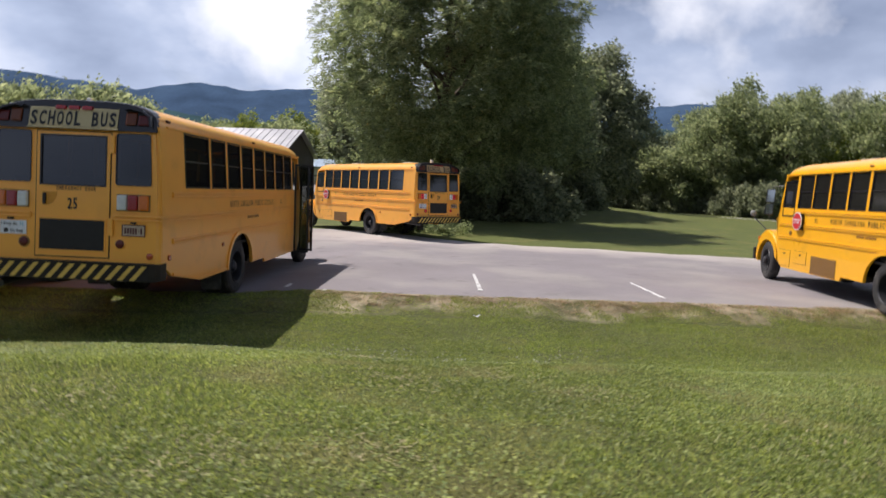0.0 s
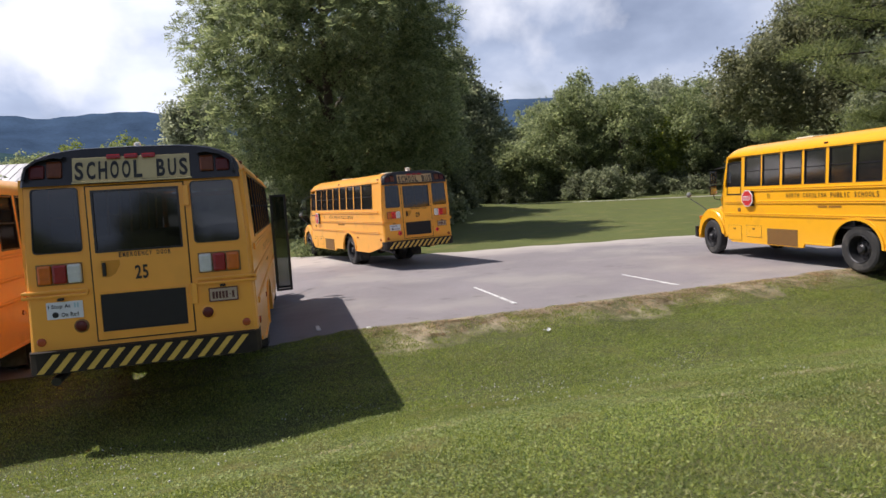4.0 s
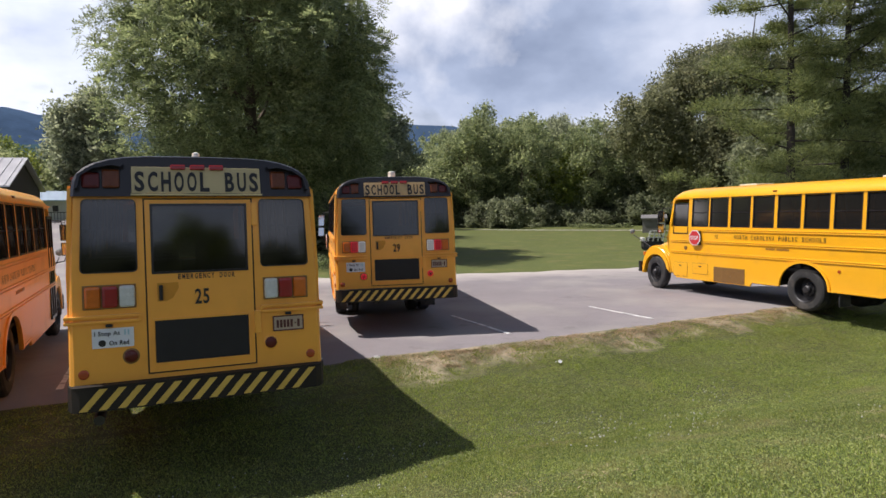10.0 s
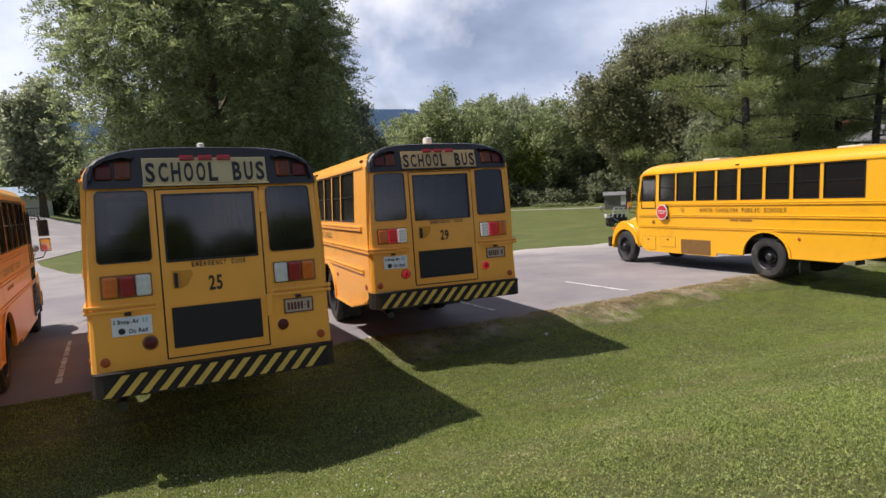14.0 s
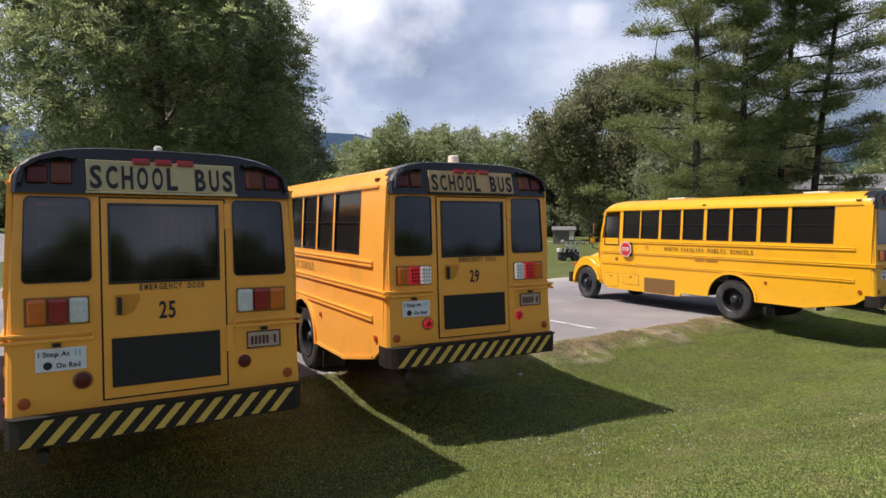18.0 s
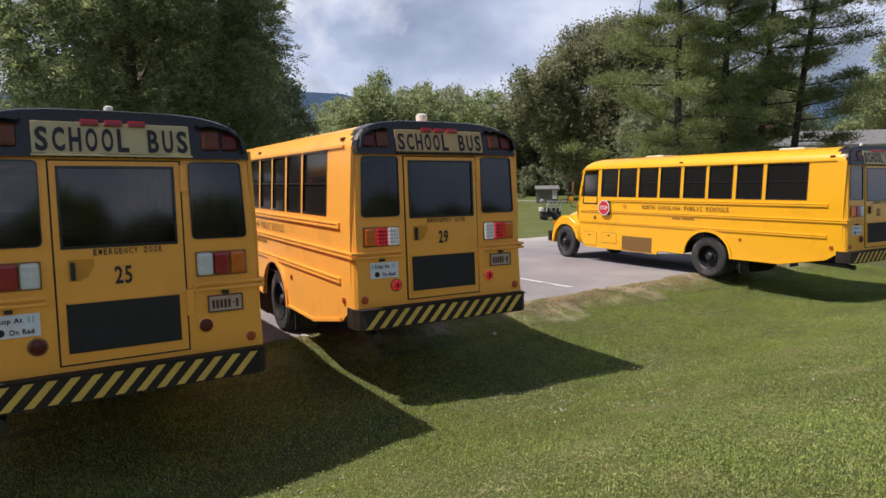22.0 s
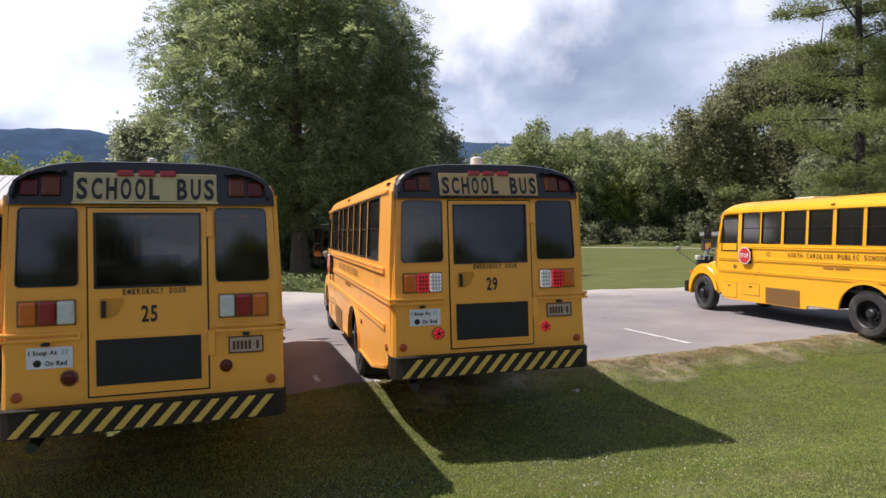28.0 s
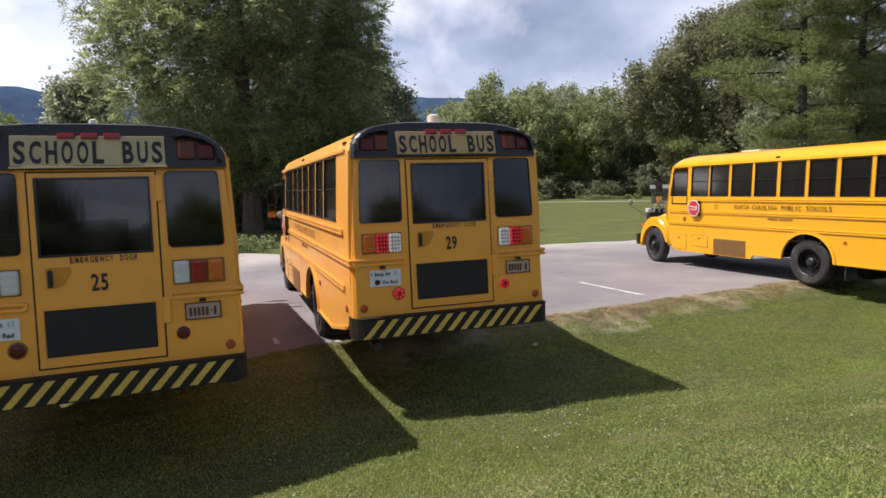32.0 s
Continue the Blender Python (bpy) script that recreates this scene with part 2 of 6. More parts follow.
STEEL = mat("dark_rim_steel", (0.05, 0.05, 0.055), 0.45, metal=0.6, noise_scale=8, vary=0.3)
CHASSIS = mat("chassis_black", (0.025, 0.024, 0.023), 0.8, noise_scale=4, vary=0.4)
SEAT = mat("seat_vinyl", (0.035, 0.04, 0.045), 0.5, noise_scale=3, vary=0.2)
LINER = mat("cabin_lining", (0.22, 0.23, 0.22), 0.6, noise_scale=2, vary=0.1)
CREAM = mat("reflective_sign_cream", (0.50, 0.41, 0.21), 0.4, noise_scale=3, vary=0.08)
TAN = mat("sunned_sign_tan", (0.50, 0.34, 0.155), 0.45, noise_scale=3, vary=0.1)
INK = mat("black_lettering", (0.012, 0.012, 0.012), 0.5, noise_scale=9, vary=0.3)
DIM_INK = mat("worn_brown_lettering", (0.30, 0.13, 0.012), 0.55, noise_scale=9, vary=0.3)
FADED_INK = mat("faded_black_lettering", (0.05, 0.03, 0.012), 0.55, noise_scale=9, vary=0.3)
STRIPE = mat("bumper_stripe_yellow", (0.66, 0.44, 0.09), 0.5, noise_scale=6, vary=0.15)
WHITE = mat("white_sticker", (0.72, 0.74, 0.76), 0.4, noise_scale=8, vary=0.06)
PLATE = mat("number_plate_white", (0.46, 0.36, 0.26), 0.45, noise_scale=10, vary=0.1)
PLATE_INK = mat("number_plate_ink", (0.10, 0.03, 0.022), 0.5, noise_scale=10, vary=0.2)
RED_LENS = mat("red_lens", (0.30, 0.012, 0.012), 0.2, noise_scale=20, vary=0.15, coat=0.5)
DEEP_LENS = mat("dark_red_lens", (0.10, 0.012, 0.010), 0.3, spec=0.3, noise_scale=20, vary=0.2, coat=0.15)
AMBER = mat("amber_lens", (0.62, 0.15, 0.010), 0.2, noise_scale=20, vary=0.15, coat=0.5)
DARK_AMBER = mat("unlit_amber_lens", (0.13, 0.035, 0.010), 0.3, spec=0.3, noise_scale=20, vary=0.2, coat=0.15)
CLEAR = mat("clear_ribbed_lens", (0.62, 0.64, 0.60), 0.25, noise_scale=20, vary=0.1, coat=0.5)
MARKER = mat("orange_red_marker_lens", (0.40, 0.065, 0.014), 0.25, noise_scale=20, vary=0.1, coat=0.4)
LIT_RED = glowing("lit_red_lamp", (0.5, 0.02, 0.03), (1.0, 0.03, 0.05), 0.3)
LIT_WHITE = glowing("lit_reversing_lamp", (0.6, 0.6, 0.57), (1.0, 0.97, 0.92), 0.22)
LED_GREY = mat("grey_lamp_lattice", (0.45, 0.46, 0.45), 0.4, noise_scale=20, vary=0.1)
BEACON = mat("white_beacon_lens", (0.75, 0.74, 0.68), 0.25, noise_scale=20, vary=0.05, coat=0.4)
STOP_RED = mat("stop_sign_red", (0.55, 0.03, 0.035), 0.4, noise_scale=6, vary=0.08)
BROWN = mat("brown_louvre_metal", (0.23, 0.12, 0.035), 0.55, noise_scale=9, vary=0.15)
CHROME = mat("chrome", (0.7, 0.7, 0.7), 0.15, metal=1.0, noise_scale=9, vary=0.05)
MIRROR = mat("mirror_face", (0.55, 0.58, 0.60), 0.08, metal=1.0)
GLASS = glass_mat("tinted_window_glass", (0.05, 0.055, 0.06), rough=0.06, ior=1.74)
GLASS_DARK = glass_mat("dark_side_glass", (0.045, 0.045, 0.048), 0.12, 0.08, 1.48, 0.014)
GLASS_DOOR = glass_mat("door_glass", (0.30, 0.32, 0.32))
SHIELD = glass_mat("windscreen_glass", (0.6, 0.65, 0.63))


# ---- mesh helpers ----
def mesh_np(name, verts, faces, material):
    """A mesh from arrays: verts (n, 3), faces (m, k) all of one size."""
    me = bpy.data.meshes.new(name)
    verts, faces = np.asarray(verts, dtype=np.float32), np.asarray(faces, dtype=np.int32)
    m, k = faces.shape
    me.vertices.add(len(verts))
    me.vertices.foreach_set("co", verts.ravel())
    me.loops.add(m * k)
    me.loops.foreach_set("vertex_index", faces.ravel())
    me.polygons.add(m)
    me.polygons.foreach_set("loop_start", np.arange(m, dtype=np.int32) * k)
    me.update(calc_edges=True)
    me.materials.append(material)
    return me


def link_mesh(name, bm, material, parent=None, label="", smooth=False):
    me = bpy.data.meshes.new(name)
    bmesh.ops.recalc_face_normals(bm, faces=bm.faces)
    bm.to_mesh(me)
    bm.free()
    me.materials.append(material)
    if smooth:
        me.polygons.foreach_set("use_smooth", [True] * len(me.polygons))
    ob = new(name, me)
    ob.parent = parent
    if label:
        tagged(ob, label)
    return ob


def part(name, bm, material, parent, label="", smooth=False):
    return link_mesh(name, bm, material, parent, label, smooth)


def shared(name, me, parent, m=None):
    ob = new(name, me)
    ob.parent = parent
    if m is not None:
        ob.matrix_local = m
    return ob


def box(bm, x0, x1, y0, y1, z0, z1, bevel=0.0):
    vs = [bm.verts.new(c) for c in ((x0, y0, z0), (x1, y0, z0), (x1, y1, z0), (x0, y1, z0), (x0, y0, z1), (x1, y0, z1), (x1, y1, z1), (x0, y1, z1))]
    fs = [bm.faces.new([vs[i] for i in f]) for f in ((0, 3, 2, 1), (4, 5, 6, 7), (0, 1, 5, 4), (1, 2, 6, 5), (2, 3, 7, 6), (3, 0, 4, 7))]
    if bevel:
        es = list({e for f in fs for e in f.edges})
        bmesh.ops.bevel(bm, geom=es, offset=bevel, segments=2, affect="EDGES", profile=0.6)
    return bm


def boxed(*a, bevel=0.0):
    return box(bmesh.new(), *a, bevel=bevel)


def prism(bm, pts, axis, a, b):
    """A flat outline carried from a to b along an axis; pts are the other two coordinates in x, y, z order."""
    def at(p, v):
        return {"x": (v, p[0], p[1]), "y": (p[0], v, p[1]), "z": (p[0], p[1], v)}[axis]
    lo, hi = [bm.verts.new(at(p, a)) for p in pts], [bm.verts.new(at(p, b)) for p in pts]
    n = len(pts)
    bm.faces.new(lo)
    bm.faces.new(hi[::-1])
    for i in range(n):
        bm.faces.new((lo[i], hi[i], hi[(i + 1) % n], lo[(i + 1) % n]))
    return bm


def lathe(bm, prof, axis="x", seg=28, centre=(0, 0, 0), caps=True):
    """A profile of (along, radius) turned about an axis; open ends are closed."""
    rings = []
    for u, r in prof:
        ring = []
        for i in range(seg):
            a = 2 * math.pi * i / seg
            c, s = r * math.cos(a), r * math.sin(a)
            p = {"x": (u, c, s), "y": (c, u, s), "z": (c, s, u)}[axis]
            ring.append(bm.verts.new((p[0] + centre[0], p[1] + centre[1], p[2] + centre[2])))
        rings.append(ring)
    for r0, r1 in zip(rings, rings[1:]):
        for i in range(seg):
            bm.faces.new((r0[i], r0[(i + 1) % seg], r1[(i + 1) % seg], r1[i]))
    if caps:
        bm.faces.new(rings[0][::-1])
        bm.faces.new(rings[-1])
    return bm


def tube(bm, pts, r, seg=8):
    """A round bar along a line of points."""
    rings = []
    for i, p in enumerate(pts):
        p = Vector(p)
        d = (Vector(pts[min(i + 1, len(pts) - 1)]) - Vector(pts[max(i - 1, 0)])).normalized()
        up = Vector((0, 0, 1)) if abs(d.z) < 0.9 else Vector((1, 0, 0))
        u = d.cross(up).normalized()
        v = d.cross(u)
        rr = r[i] if isinstance(r, (list, tuple)) else r
        rings.append([bm.verts.new(p + u * math.cos(2 * math.pi * k / seg) * rr + v * math.sin(2 * math.pi * k / seg) * rr) for k in range(seg)])
    for a, b in zip(rings, rings[1:]):
        for k in range(seg):
            bm.faces.new((a[k], a[(k + 1) % seg], b[(k + 1) % seg], b[k]))
    bm.faces.new(rings[0][::-1])
    bm.faces.new(rings[-1])
    return bm


def text_mesh(words, height, width=None, depth=0.006, weight=0.022):
    """Block letters in the x-z plane, facing -y, centred; fitted to a height and, if given, a width."""
    cu = bpy.data.curves.new("letters", "FONT")
    cu.body, cu.size, cu.extrude, cu.resolution_u = words, 1.0, 0.0, 3
    cu.offset, cu.space_character = weight, 1.12
    ob = bpy.data.objects.new("letters", cu)
    me = bpy.data.meshes.new_from_object(ob)
    bpy.data.objects.remove(ob)
    n = len(me.vertices)
    co = np.empty(n * 3, dtype=np.float32)
    me.vertices.foreach_get("co", co)
    co = co.reshape(-1, 3)
    lo, hi = co.min(0), co.max(0)
    s = height / (hi[1] - lo[1])
    sx = s if width is None else width / (hi[0] - lo[0])
    c = (lo + hi) / 2
    res = np.zeros_like(co)
    res[:, 0], res[:, 2], res[:, 1] = (co[:, 0] - c[0]) * sx, (co[:, 1] - c[1]) * s, -depth
    me.vertices.foreach_set("co", res.ravel())
    me.update()
    return me


def letters(name, words, height, width, material, parent, m, label="", weight=0.022):
    me = text_mesh(words, height, width, weight=weight)
    me.materials.append(material)
    ob = shared(name, me, parent, m)
    if label:
        tagged(ob, label)
    return ob


LETTERS = {}


def spaced(words, height, width, material, parent, m, weight=0.022, fill=0.74):
    """Condensed block letters at an even pitch, each a part of its own."""
    n = len(words)
    pitch = width / n
    for i, ch in enumerate(words):
        if ch == " ":
            continue
        key = (ch, height, width, n, material.name)
        if key not in LETTERS:
            me = text_mesh(ch, height, pitch * fill * (0.32 if ch == "I" else 1.0), weight=weight)
            me.materials.append(material)
            LETTERS[key] = me
        shared("letter", LETTERS[key], parent, m @ pose((i - (n - 1) / 2) * pitch, 0, 0))


# ---- ground ----
def edge_near(x):
    return 12.0 + 0.09 * np.clip(x, 0, 12) + 0.05 * np.sin(x * 1.7) + 0.03 * np.sin(x * 4.1 + 1) + 0.02 * np.sin(x * 11)


def lot_z(x, y):
    fall = 0.012 - 0.011 * np.clip(x + 2, 0, 14) - 0.006 * np.clip(-x - 2, 0, 5) - 0.008 * (np.clip(y, 8, 26) - 14)
    dip = np.clip((-x - 2.4) / 1.8, 0, 1)
    fall = fall - 0.10 * dip * dip * (3 - 2 * dip) * np.clip((27 - y) / 6, 0, 1)
    a, b = np.clip((y - 40) / 40, 0, 1), np.clip((-x - 3) / 9, 0, 1)
    return fall + 2.3 * a * a * (3 - 2 * a) * b


BANK_Y = (-40, -5, 0, 3, 3.7, 4.9, 6, 7, 8, 8.6, 9.6, 10.9, 11.6, 12.0, 12.3)
BANK_Z = (1.3, 1.15, 1.0, 0.93, 0.86, 0.66, 0.33, 0.04, -0.19, -0.25, -0.25, -0.19, -0.02, 0.012, -0.02)


def ground_z(x, y):
    s = y - 0.09 * np.clip(x, 0, 12)
    bank = np.interp(s, BANK_Y, BANK_Z)
    lift = 0.03 * np.clip(-x, -10, 14) * np.clip((8 - s) / 5, 0, 1)
    rise = np.clip((y - 120) / 400, 0, 1) * 6
    rise = rise + 1.3 * np.exp(-((x - 13) / 12) ** 2) * np.clip(x / 6, 0, 1) * np.clip((y - 42) / 36, 0, 1)
    return lot_z(x, y) + bank + lift + rise + 0.012 * (np.sin(x * 2.3 + y) + np.sin(y * 3.1 - x * 1.3)) * np.clip((11.8 - y) * 2, 0, 1)


def ground_at(x, y):
    return float(ground_z(np.float64(x), np.float64(y)))


FAR_X = (-60, -12, -10.6, -9.1, -7.5, -2, 0.8, 6.7, 12.9, 30, 60)
FAR_Y = (78, 78, 52, 38, 31.7, 29.0, 26.0, 25.2, 24.2, 22.5, 21)


def edge_far(x):
    return np.interp(x, FAR_X, FAR_Y) + 0.15 * np.sin(x * 1.3) + 0.1 * np.sin(x * 3.3)


def grid_mesh(name, xs, ys_of, z_of, material, smooth=True):
    """A sheet of quads: columns at xs, rows from ys_of(x), heights from z_of."""
    X = np.repeat(np.asarray(xs)[:, None], len(ys_of(xs[0])), 1)
    Y = np.array([ys_of(x) for x in xs])
    Z = z_of(X, Y)
    n, m = X.shape
    idx = np.arange(n * m).reshape(n, m)
    f = np.stack([idx[:-1, :-1], idx[1:, :-1], idx[1:, 1:], idx[:-1, 1:]], -1).reshape(-1, 4)
    me = mesh_np(name, np.stack([X, Y, Z], -1).reshape(-1, 3), f, material)
    me.polygons.foreach_set("use_smooth", [smooth] * len(me.polygons))
    return me


def ground_mat():
    """Mown grass: blade-fine relief, tufts, dry patches, and a worn band of bare soil along the edge of the tarmac."""
    m = mat("grass_ground", (0.094, 0.115, 0.034), 0.85, spec=0.2, noise_scale=0.35, vary=0.3, bump=0.6, bump_scale=25)
    nt = m.node_tree
    nd, lk = nt.nodes, nt.links
    p = nd["Principled BSDF"]
    src = p.inputs["Base Color"].links[0].from_socket
    co = nd.new("ShaderNodeTexCoord")

    def noise_node(scale, detail, rough=0.5):
        n = nd.new("ShaderNodeTexNoise")
        n.inputs["Scale"].default_value, n.inputs["Detail"].default_value, n.inputs["Roughness"].default_value = scale, detail, rough
        lk.new(co.outputs["Object"], n.inputs["Vector"])
        return n.outputs[0]

    def rng(v, a, b, c, d):
        r = nd.new("ShaderNodeMapRange")
        for i, k in enumerate((a, b, c, d)):
            r.inputs[i + 1].default_value = k
        lk.new(v, r.inputs[0])
        return r.outputs[0]

    def math_node(op, a, b):
        q = nd.new("ShaderNodeMath")
        q.operation = op
        for i, k in enumerate((a, b)):
            if isinstance(k, (int, float)):
                q.inputs[i].default_value = k
            else:
                lk.new(k, q.inputs[i])
        return q.outputs[0]

    def blend(fac, a, b):
        q = nd.new("ShaderNodeMix")
        q.data_type = "RGBA"
        lk.new(fac, q.inputs[0])
        lk.new(a, q.inputs[6])
        if isinstance(b, tuple):
            q.inputs[7].default_value = (*b, 1)
        else:
            lk.new(b, q.inputs[7])
        return q.outputs[2]

    tuft = rng(noise_node(9, 5, 0.65), 0.45, 0.7, 0, 0.55)
    c1 = blend(tuft, src, (0.17, 0.185, 0.065))
    dry = rng(noise_node(0.7, 7, 0.6), 0.54, 0.72, 0, 0.5)
    c2 = blend(dry, c1, (0.23, 0.18, 0.085))
    sep = nd.new("ShaderNodeSeparateXYZ")
    lk.new(co.outputs["Object"], sep.inputs[0])
    skew = math_node("MULTIPLY", sep.outputs[0], 0.085)
    along = math_node("SUBTRACT", sep.outputs[1], skew)
    wav = math_node("MULTIPLY", math_node("SUBTRACT", noise_node(0.9, 5, 0.6), 0.5), 2.2)
    d = math_node("ABSOLUTE", math_node("SUBTRACT", math_node("ADD", along, wav), 11.78), 0)
    band = rng(d, 0.25, 0.85, 1.0, 0.0)
    soil = math_node("MULTIPLY", band, math_node("MULTIPLY", rng(noise_node(4, 7, 0.7), 0.34, 0.52, 0, 0.92), rng(noise_node(1.1, 3, 0.5), 0.38, 0.52, 0.2, 1.0)))
    soil2 = math_node("MULTIPLY", soil, rng(sep.outputs[0], -3.2, -1.8, 0.15, 1.0))
    # bank side of the sheet darkened: shade between blades put into the colour
    blade_shade = rng(sep.outputs[1], 12.2, 13.5, 0.68, 0.0)
    c2 = blend(blade_shade, c2, (0.062, 0.066, 0.026))
    c3 = blend(soil2, c2, (0.41, 0.345, 0.245))
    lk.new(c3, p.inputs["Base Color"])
    return m


def asphalt_mat():
    m = mat("worn_grey_asphalt", (0.24, 0.22, 0.232), 0.85, spec=0.3, noise_scale=0.5, vary=0.16, bump=0.35, bump_scale=120, dirt=((0.35, 0.33, 0.31), 0.35, 0.48, 0.55))
    nt = m.node_tree
    nd, lk = nt.nodes, nt.links
    p = nd["Principled BSDF"]
    src = p.inputs["Base Color"].links[0].from_socket
    co = nd.new("ShaderNodeTexCoord")
    sep = nd.new("ShaderNodeSeparateXYZ")
    lk.new(co.outputs["Object"], sep.inputs[0])
    n = nd.new("ShaderNodeTexNoise")
    n.inputs["Scale"].default_value, n.inputs["Detail"].default_value = 0.6, 7
    lk.new(co.outputs["Object"], n.inputs["Vector"])
    q = nd.new("ShaderNodeMath")
    q.operation = "MULTIPLY_ADD"
    q.inputs[1].default_value = 0.11
    lk.new(sep.outputs[0], q.inputs[0])
    lk.new(sep.outputs[1], q.inputs[2])
    q2 = nd.new("ShaderNodeMath")
    q2.operation = "MULTIPLY_ADD"
    q2.inputs[1].default_value = 4.0
    lk.new(n.outputs[0], q2.inputs[0])
    lk.new(q.outputs[0], q2.inputs[2])
    r = nd.new("ShaderNodeMapRange")
    for i, k in enumerate((24.6, 27.4, 0.0, 0.8)):
        r.inputs[i + 1].default_value = k
    lk.new(q2.outputs[0], r.inputs[0])
    mx = nd.new("ShaderNodeMix")
    mx.data_type = "RGBA"
    east = nd.new("ShaderNodeMapRange")
    for i, k in enumerate((-7.0, -3.0, 0.2, 1.0)):
        east.inputs[i + 1].default_value = k
    lk.new(sep.outputs[0], east.inputs[0])
    pale = nd.new("ShaderNodeMath")
    pale.operation = "MULTIPLY"
    lk.new(r.outputs[0], pale.inputs[0])
    lk.new(east.outputs[0], pale.inputs[1])
    lk.new(pale.outputs[0], mx.inputs[0])
    lk.new(src, mx.inputs[6])
    mx.inputs[7].default_value = (0.49, 0.45, 0.42, 1)
    n2 = nd.new("ShaderNodeTexNoise")
    n2.inputs["Scale"].default_value, n2.inputs["Detail"].default_value, n2.inputs["Roughness"].default_value = 1.1, 9, 0.62
    lk.new(co.outputs["Object"], n2.inputs["Vector"])
    r2 = nd.new("ShaderNodeMapRange")
    for i, k in enumerate((0.60, 0.70, 0.0, 0.45)):
        r2.inputs[i + 1].default_value = k
    lk.new(n2.outputs[0], r2.inputs[0])
    stain = nd.new("ShaderNodeMix")
    stain.data_type = "RGBA"
    lk.new(r2.outputs[0], stain.inputs[0])
    lk.new(mx.outputs[2], stain.inputs[6])
    stain.inputs[7].default_value = (0.12, 0.11, 0.11, 1)
    lk.new(stain.outputs[2], p.inputs["Base Color"])
    return m


GRASS = ground_mat()
ASPHALT = asphalt_mat()
BLADE = leaf_mat("grass_blade", (0.258, 0.322, 0.10), through=0.48, island=0.55, noise_scale=0.6, vary=0.35, dirt=((0.42, 0.37, 0.20), 1.5, 0.5, 0.55))
BLADE_LUSH = leaf_mat("lush_grass_blade", (0.252, 0.325, 0.086), through=0.48, island=0.45, noise_scale=0.6, vary=0.3, dirt=((0.34, 0.33, 0.14), 1.2, 0.54, 0.5))
LINE = mat("worn_white_line_paint", (0.62, 0.62, 0.62), 0.7, noise_scale=3, vary=0.2, dirt=((0.2, 0.19, 0.19), 6, 0.5, 0.8))


def build_ground():
    def axis(lo, hi, step, far):
        core = list(np.arange(lo, hi + 1e-6, step))
        out, d, v = [], step, hi
        while v < far:
            d *= 1.25
            v += d
            out.append(v)
        inn, d, v = [], step, lo
        while v > -far:
            d *= 1.25
            v -= d
            inn.append(v)
        return np.array(inn[::-1] + core + out)
    xs, ys = axis(-12, 14, 0.3, 2600), axis(-2, 30, 0.25, 2600)

    def z_of(X, Y):
        z = ground_z(X, Y)
        inside = (Y > edge_near(X) + 0.3) & (Y < edge_far(X) - 0.4) & (X > -60) & (X < 60)
        return np.where(inside, lot_z(X, Y) - 0.06, z)
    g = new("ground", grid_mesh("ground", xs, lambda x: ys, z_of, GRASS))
    tagged(g, "mown grass bank and field with dry patches", "ground", kind="structure")
    cols = np.concatenate([np.arange(-60, -12, 1.0), np.arange(-12, 16, 0.2), np.arange(16, 60.1, 1.0)])
    rows = np.concatenate([[0, 0.0005], np.linspace(0.0006, 1, 50) ** 1.3, [1.0005]])

    def ys_of(x):
        a, b = edge_near(x), edge_far(x)
        y = a + (b - a) * np.clip(rows, 0, 1)
        return y

    def zl(X, Y):
        z = lot_z(X, Y) + 0.003
        z[:, 0] -= 0.09
        z[:, -1] -= 0.09
        return z
    lot = new("road", grid_mesh("road", cols, ys_of, zl, ASPHALT, False))
    tagged(lot, "worn grey asphalt parking lot with faded lines", "parking lot", kind="structure")
    drive_x = np.arange(-15, -2.9, 0.5)
    drive = new("road", grid_mesh("road", drive_x, lambda x: np.linspace(40 + 3.0 * max(0.0, x + 10), 75, 30), lambda X, Y: ground_z(X, Y) + 0.035, ASPHALT))
    tagged(drive, "grey asphalt drive rising behind the grass island", "drive", kind="structure")
    n = 60
    f = np.linspace(0, 1, n)
    cx, cy = 60 - 62 * f, 36 + 92 * f + 3 * np.sin(f * 5)
    v, q = [], []
    for i in range(n):
        for s in (-1.1, 1.1):
            px, py = cx[i] + s * 0.82, cy[i] + s * 0.56
            v.append((px, py, ground_at(px, py) + 0.02))
    q = [(2 * i, 2 * i + 1, 2 * i + 3, 2 * i + 2) for i in range(n - 1)]
    path = new("path", mesh_np("path", v, q, mat("pale_gravel", (0.34, 0.33, 0.29), 0.9, noise_scale=0.8, vary=0.2, bump=0.3, bump_scale=20)))
    tagged(path, "pale gravel path along the wood edge", "path", kind="structure")
    rnd = random.Random(4)
    for i, (x, y0, y1) in enumerate(((-10.65, 12.9, 16.5), (-6.95, 12.9, 16.5), (-3.12, 12.55, 13.0), (-2.29, 11.98, 12.15), (0.72, 12.85, 15.5), (4.47, 12.95, 15.3))):
        bm = bmesh.new()
        n = 24
        for k in range(n):
            if rnd.random() < 0.05 and k > n // 2:
                continue
            ya, yb = y0 + (y1 - y0) * k / n, y0 + (y1 - y0) * (k + 1) / n - 0.001
            w = 0.05 * (1 - 0.35 * k / n) * rnd.uniform(0.7, 1.1)
            z = float(lot_z(np.float64(x), np.float64(ya))) + 0.004
            box(bm, x - w, x + w, ya, yb, z, z + 0.009)
        tagged(link_mesh("parking_line", bm, LINE), "worn white painted parking bay line", "road marking", "parking bay lines", "structure")


build_ground()


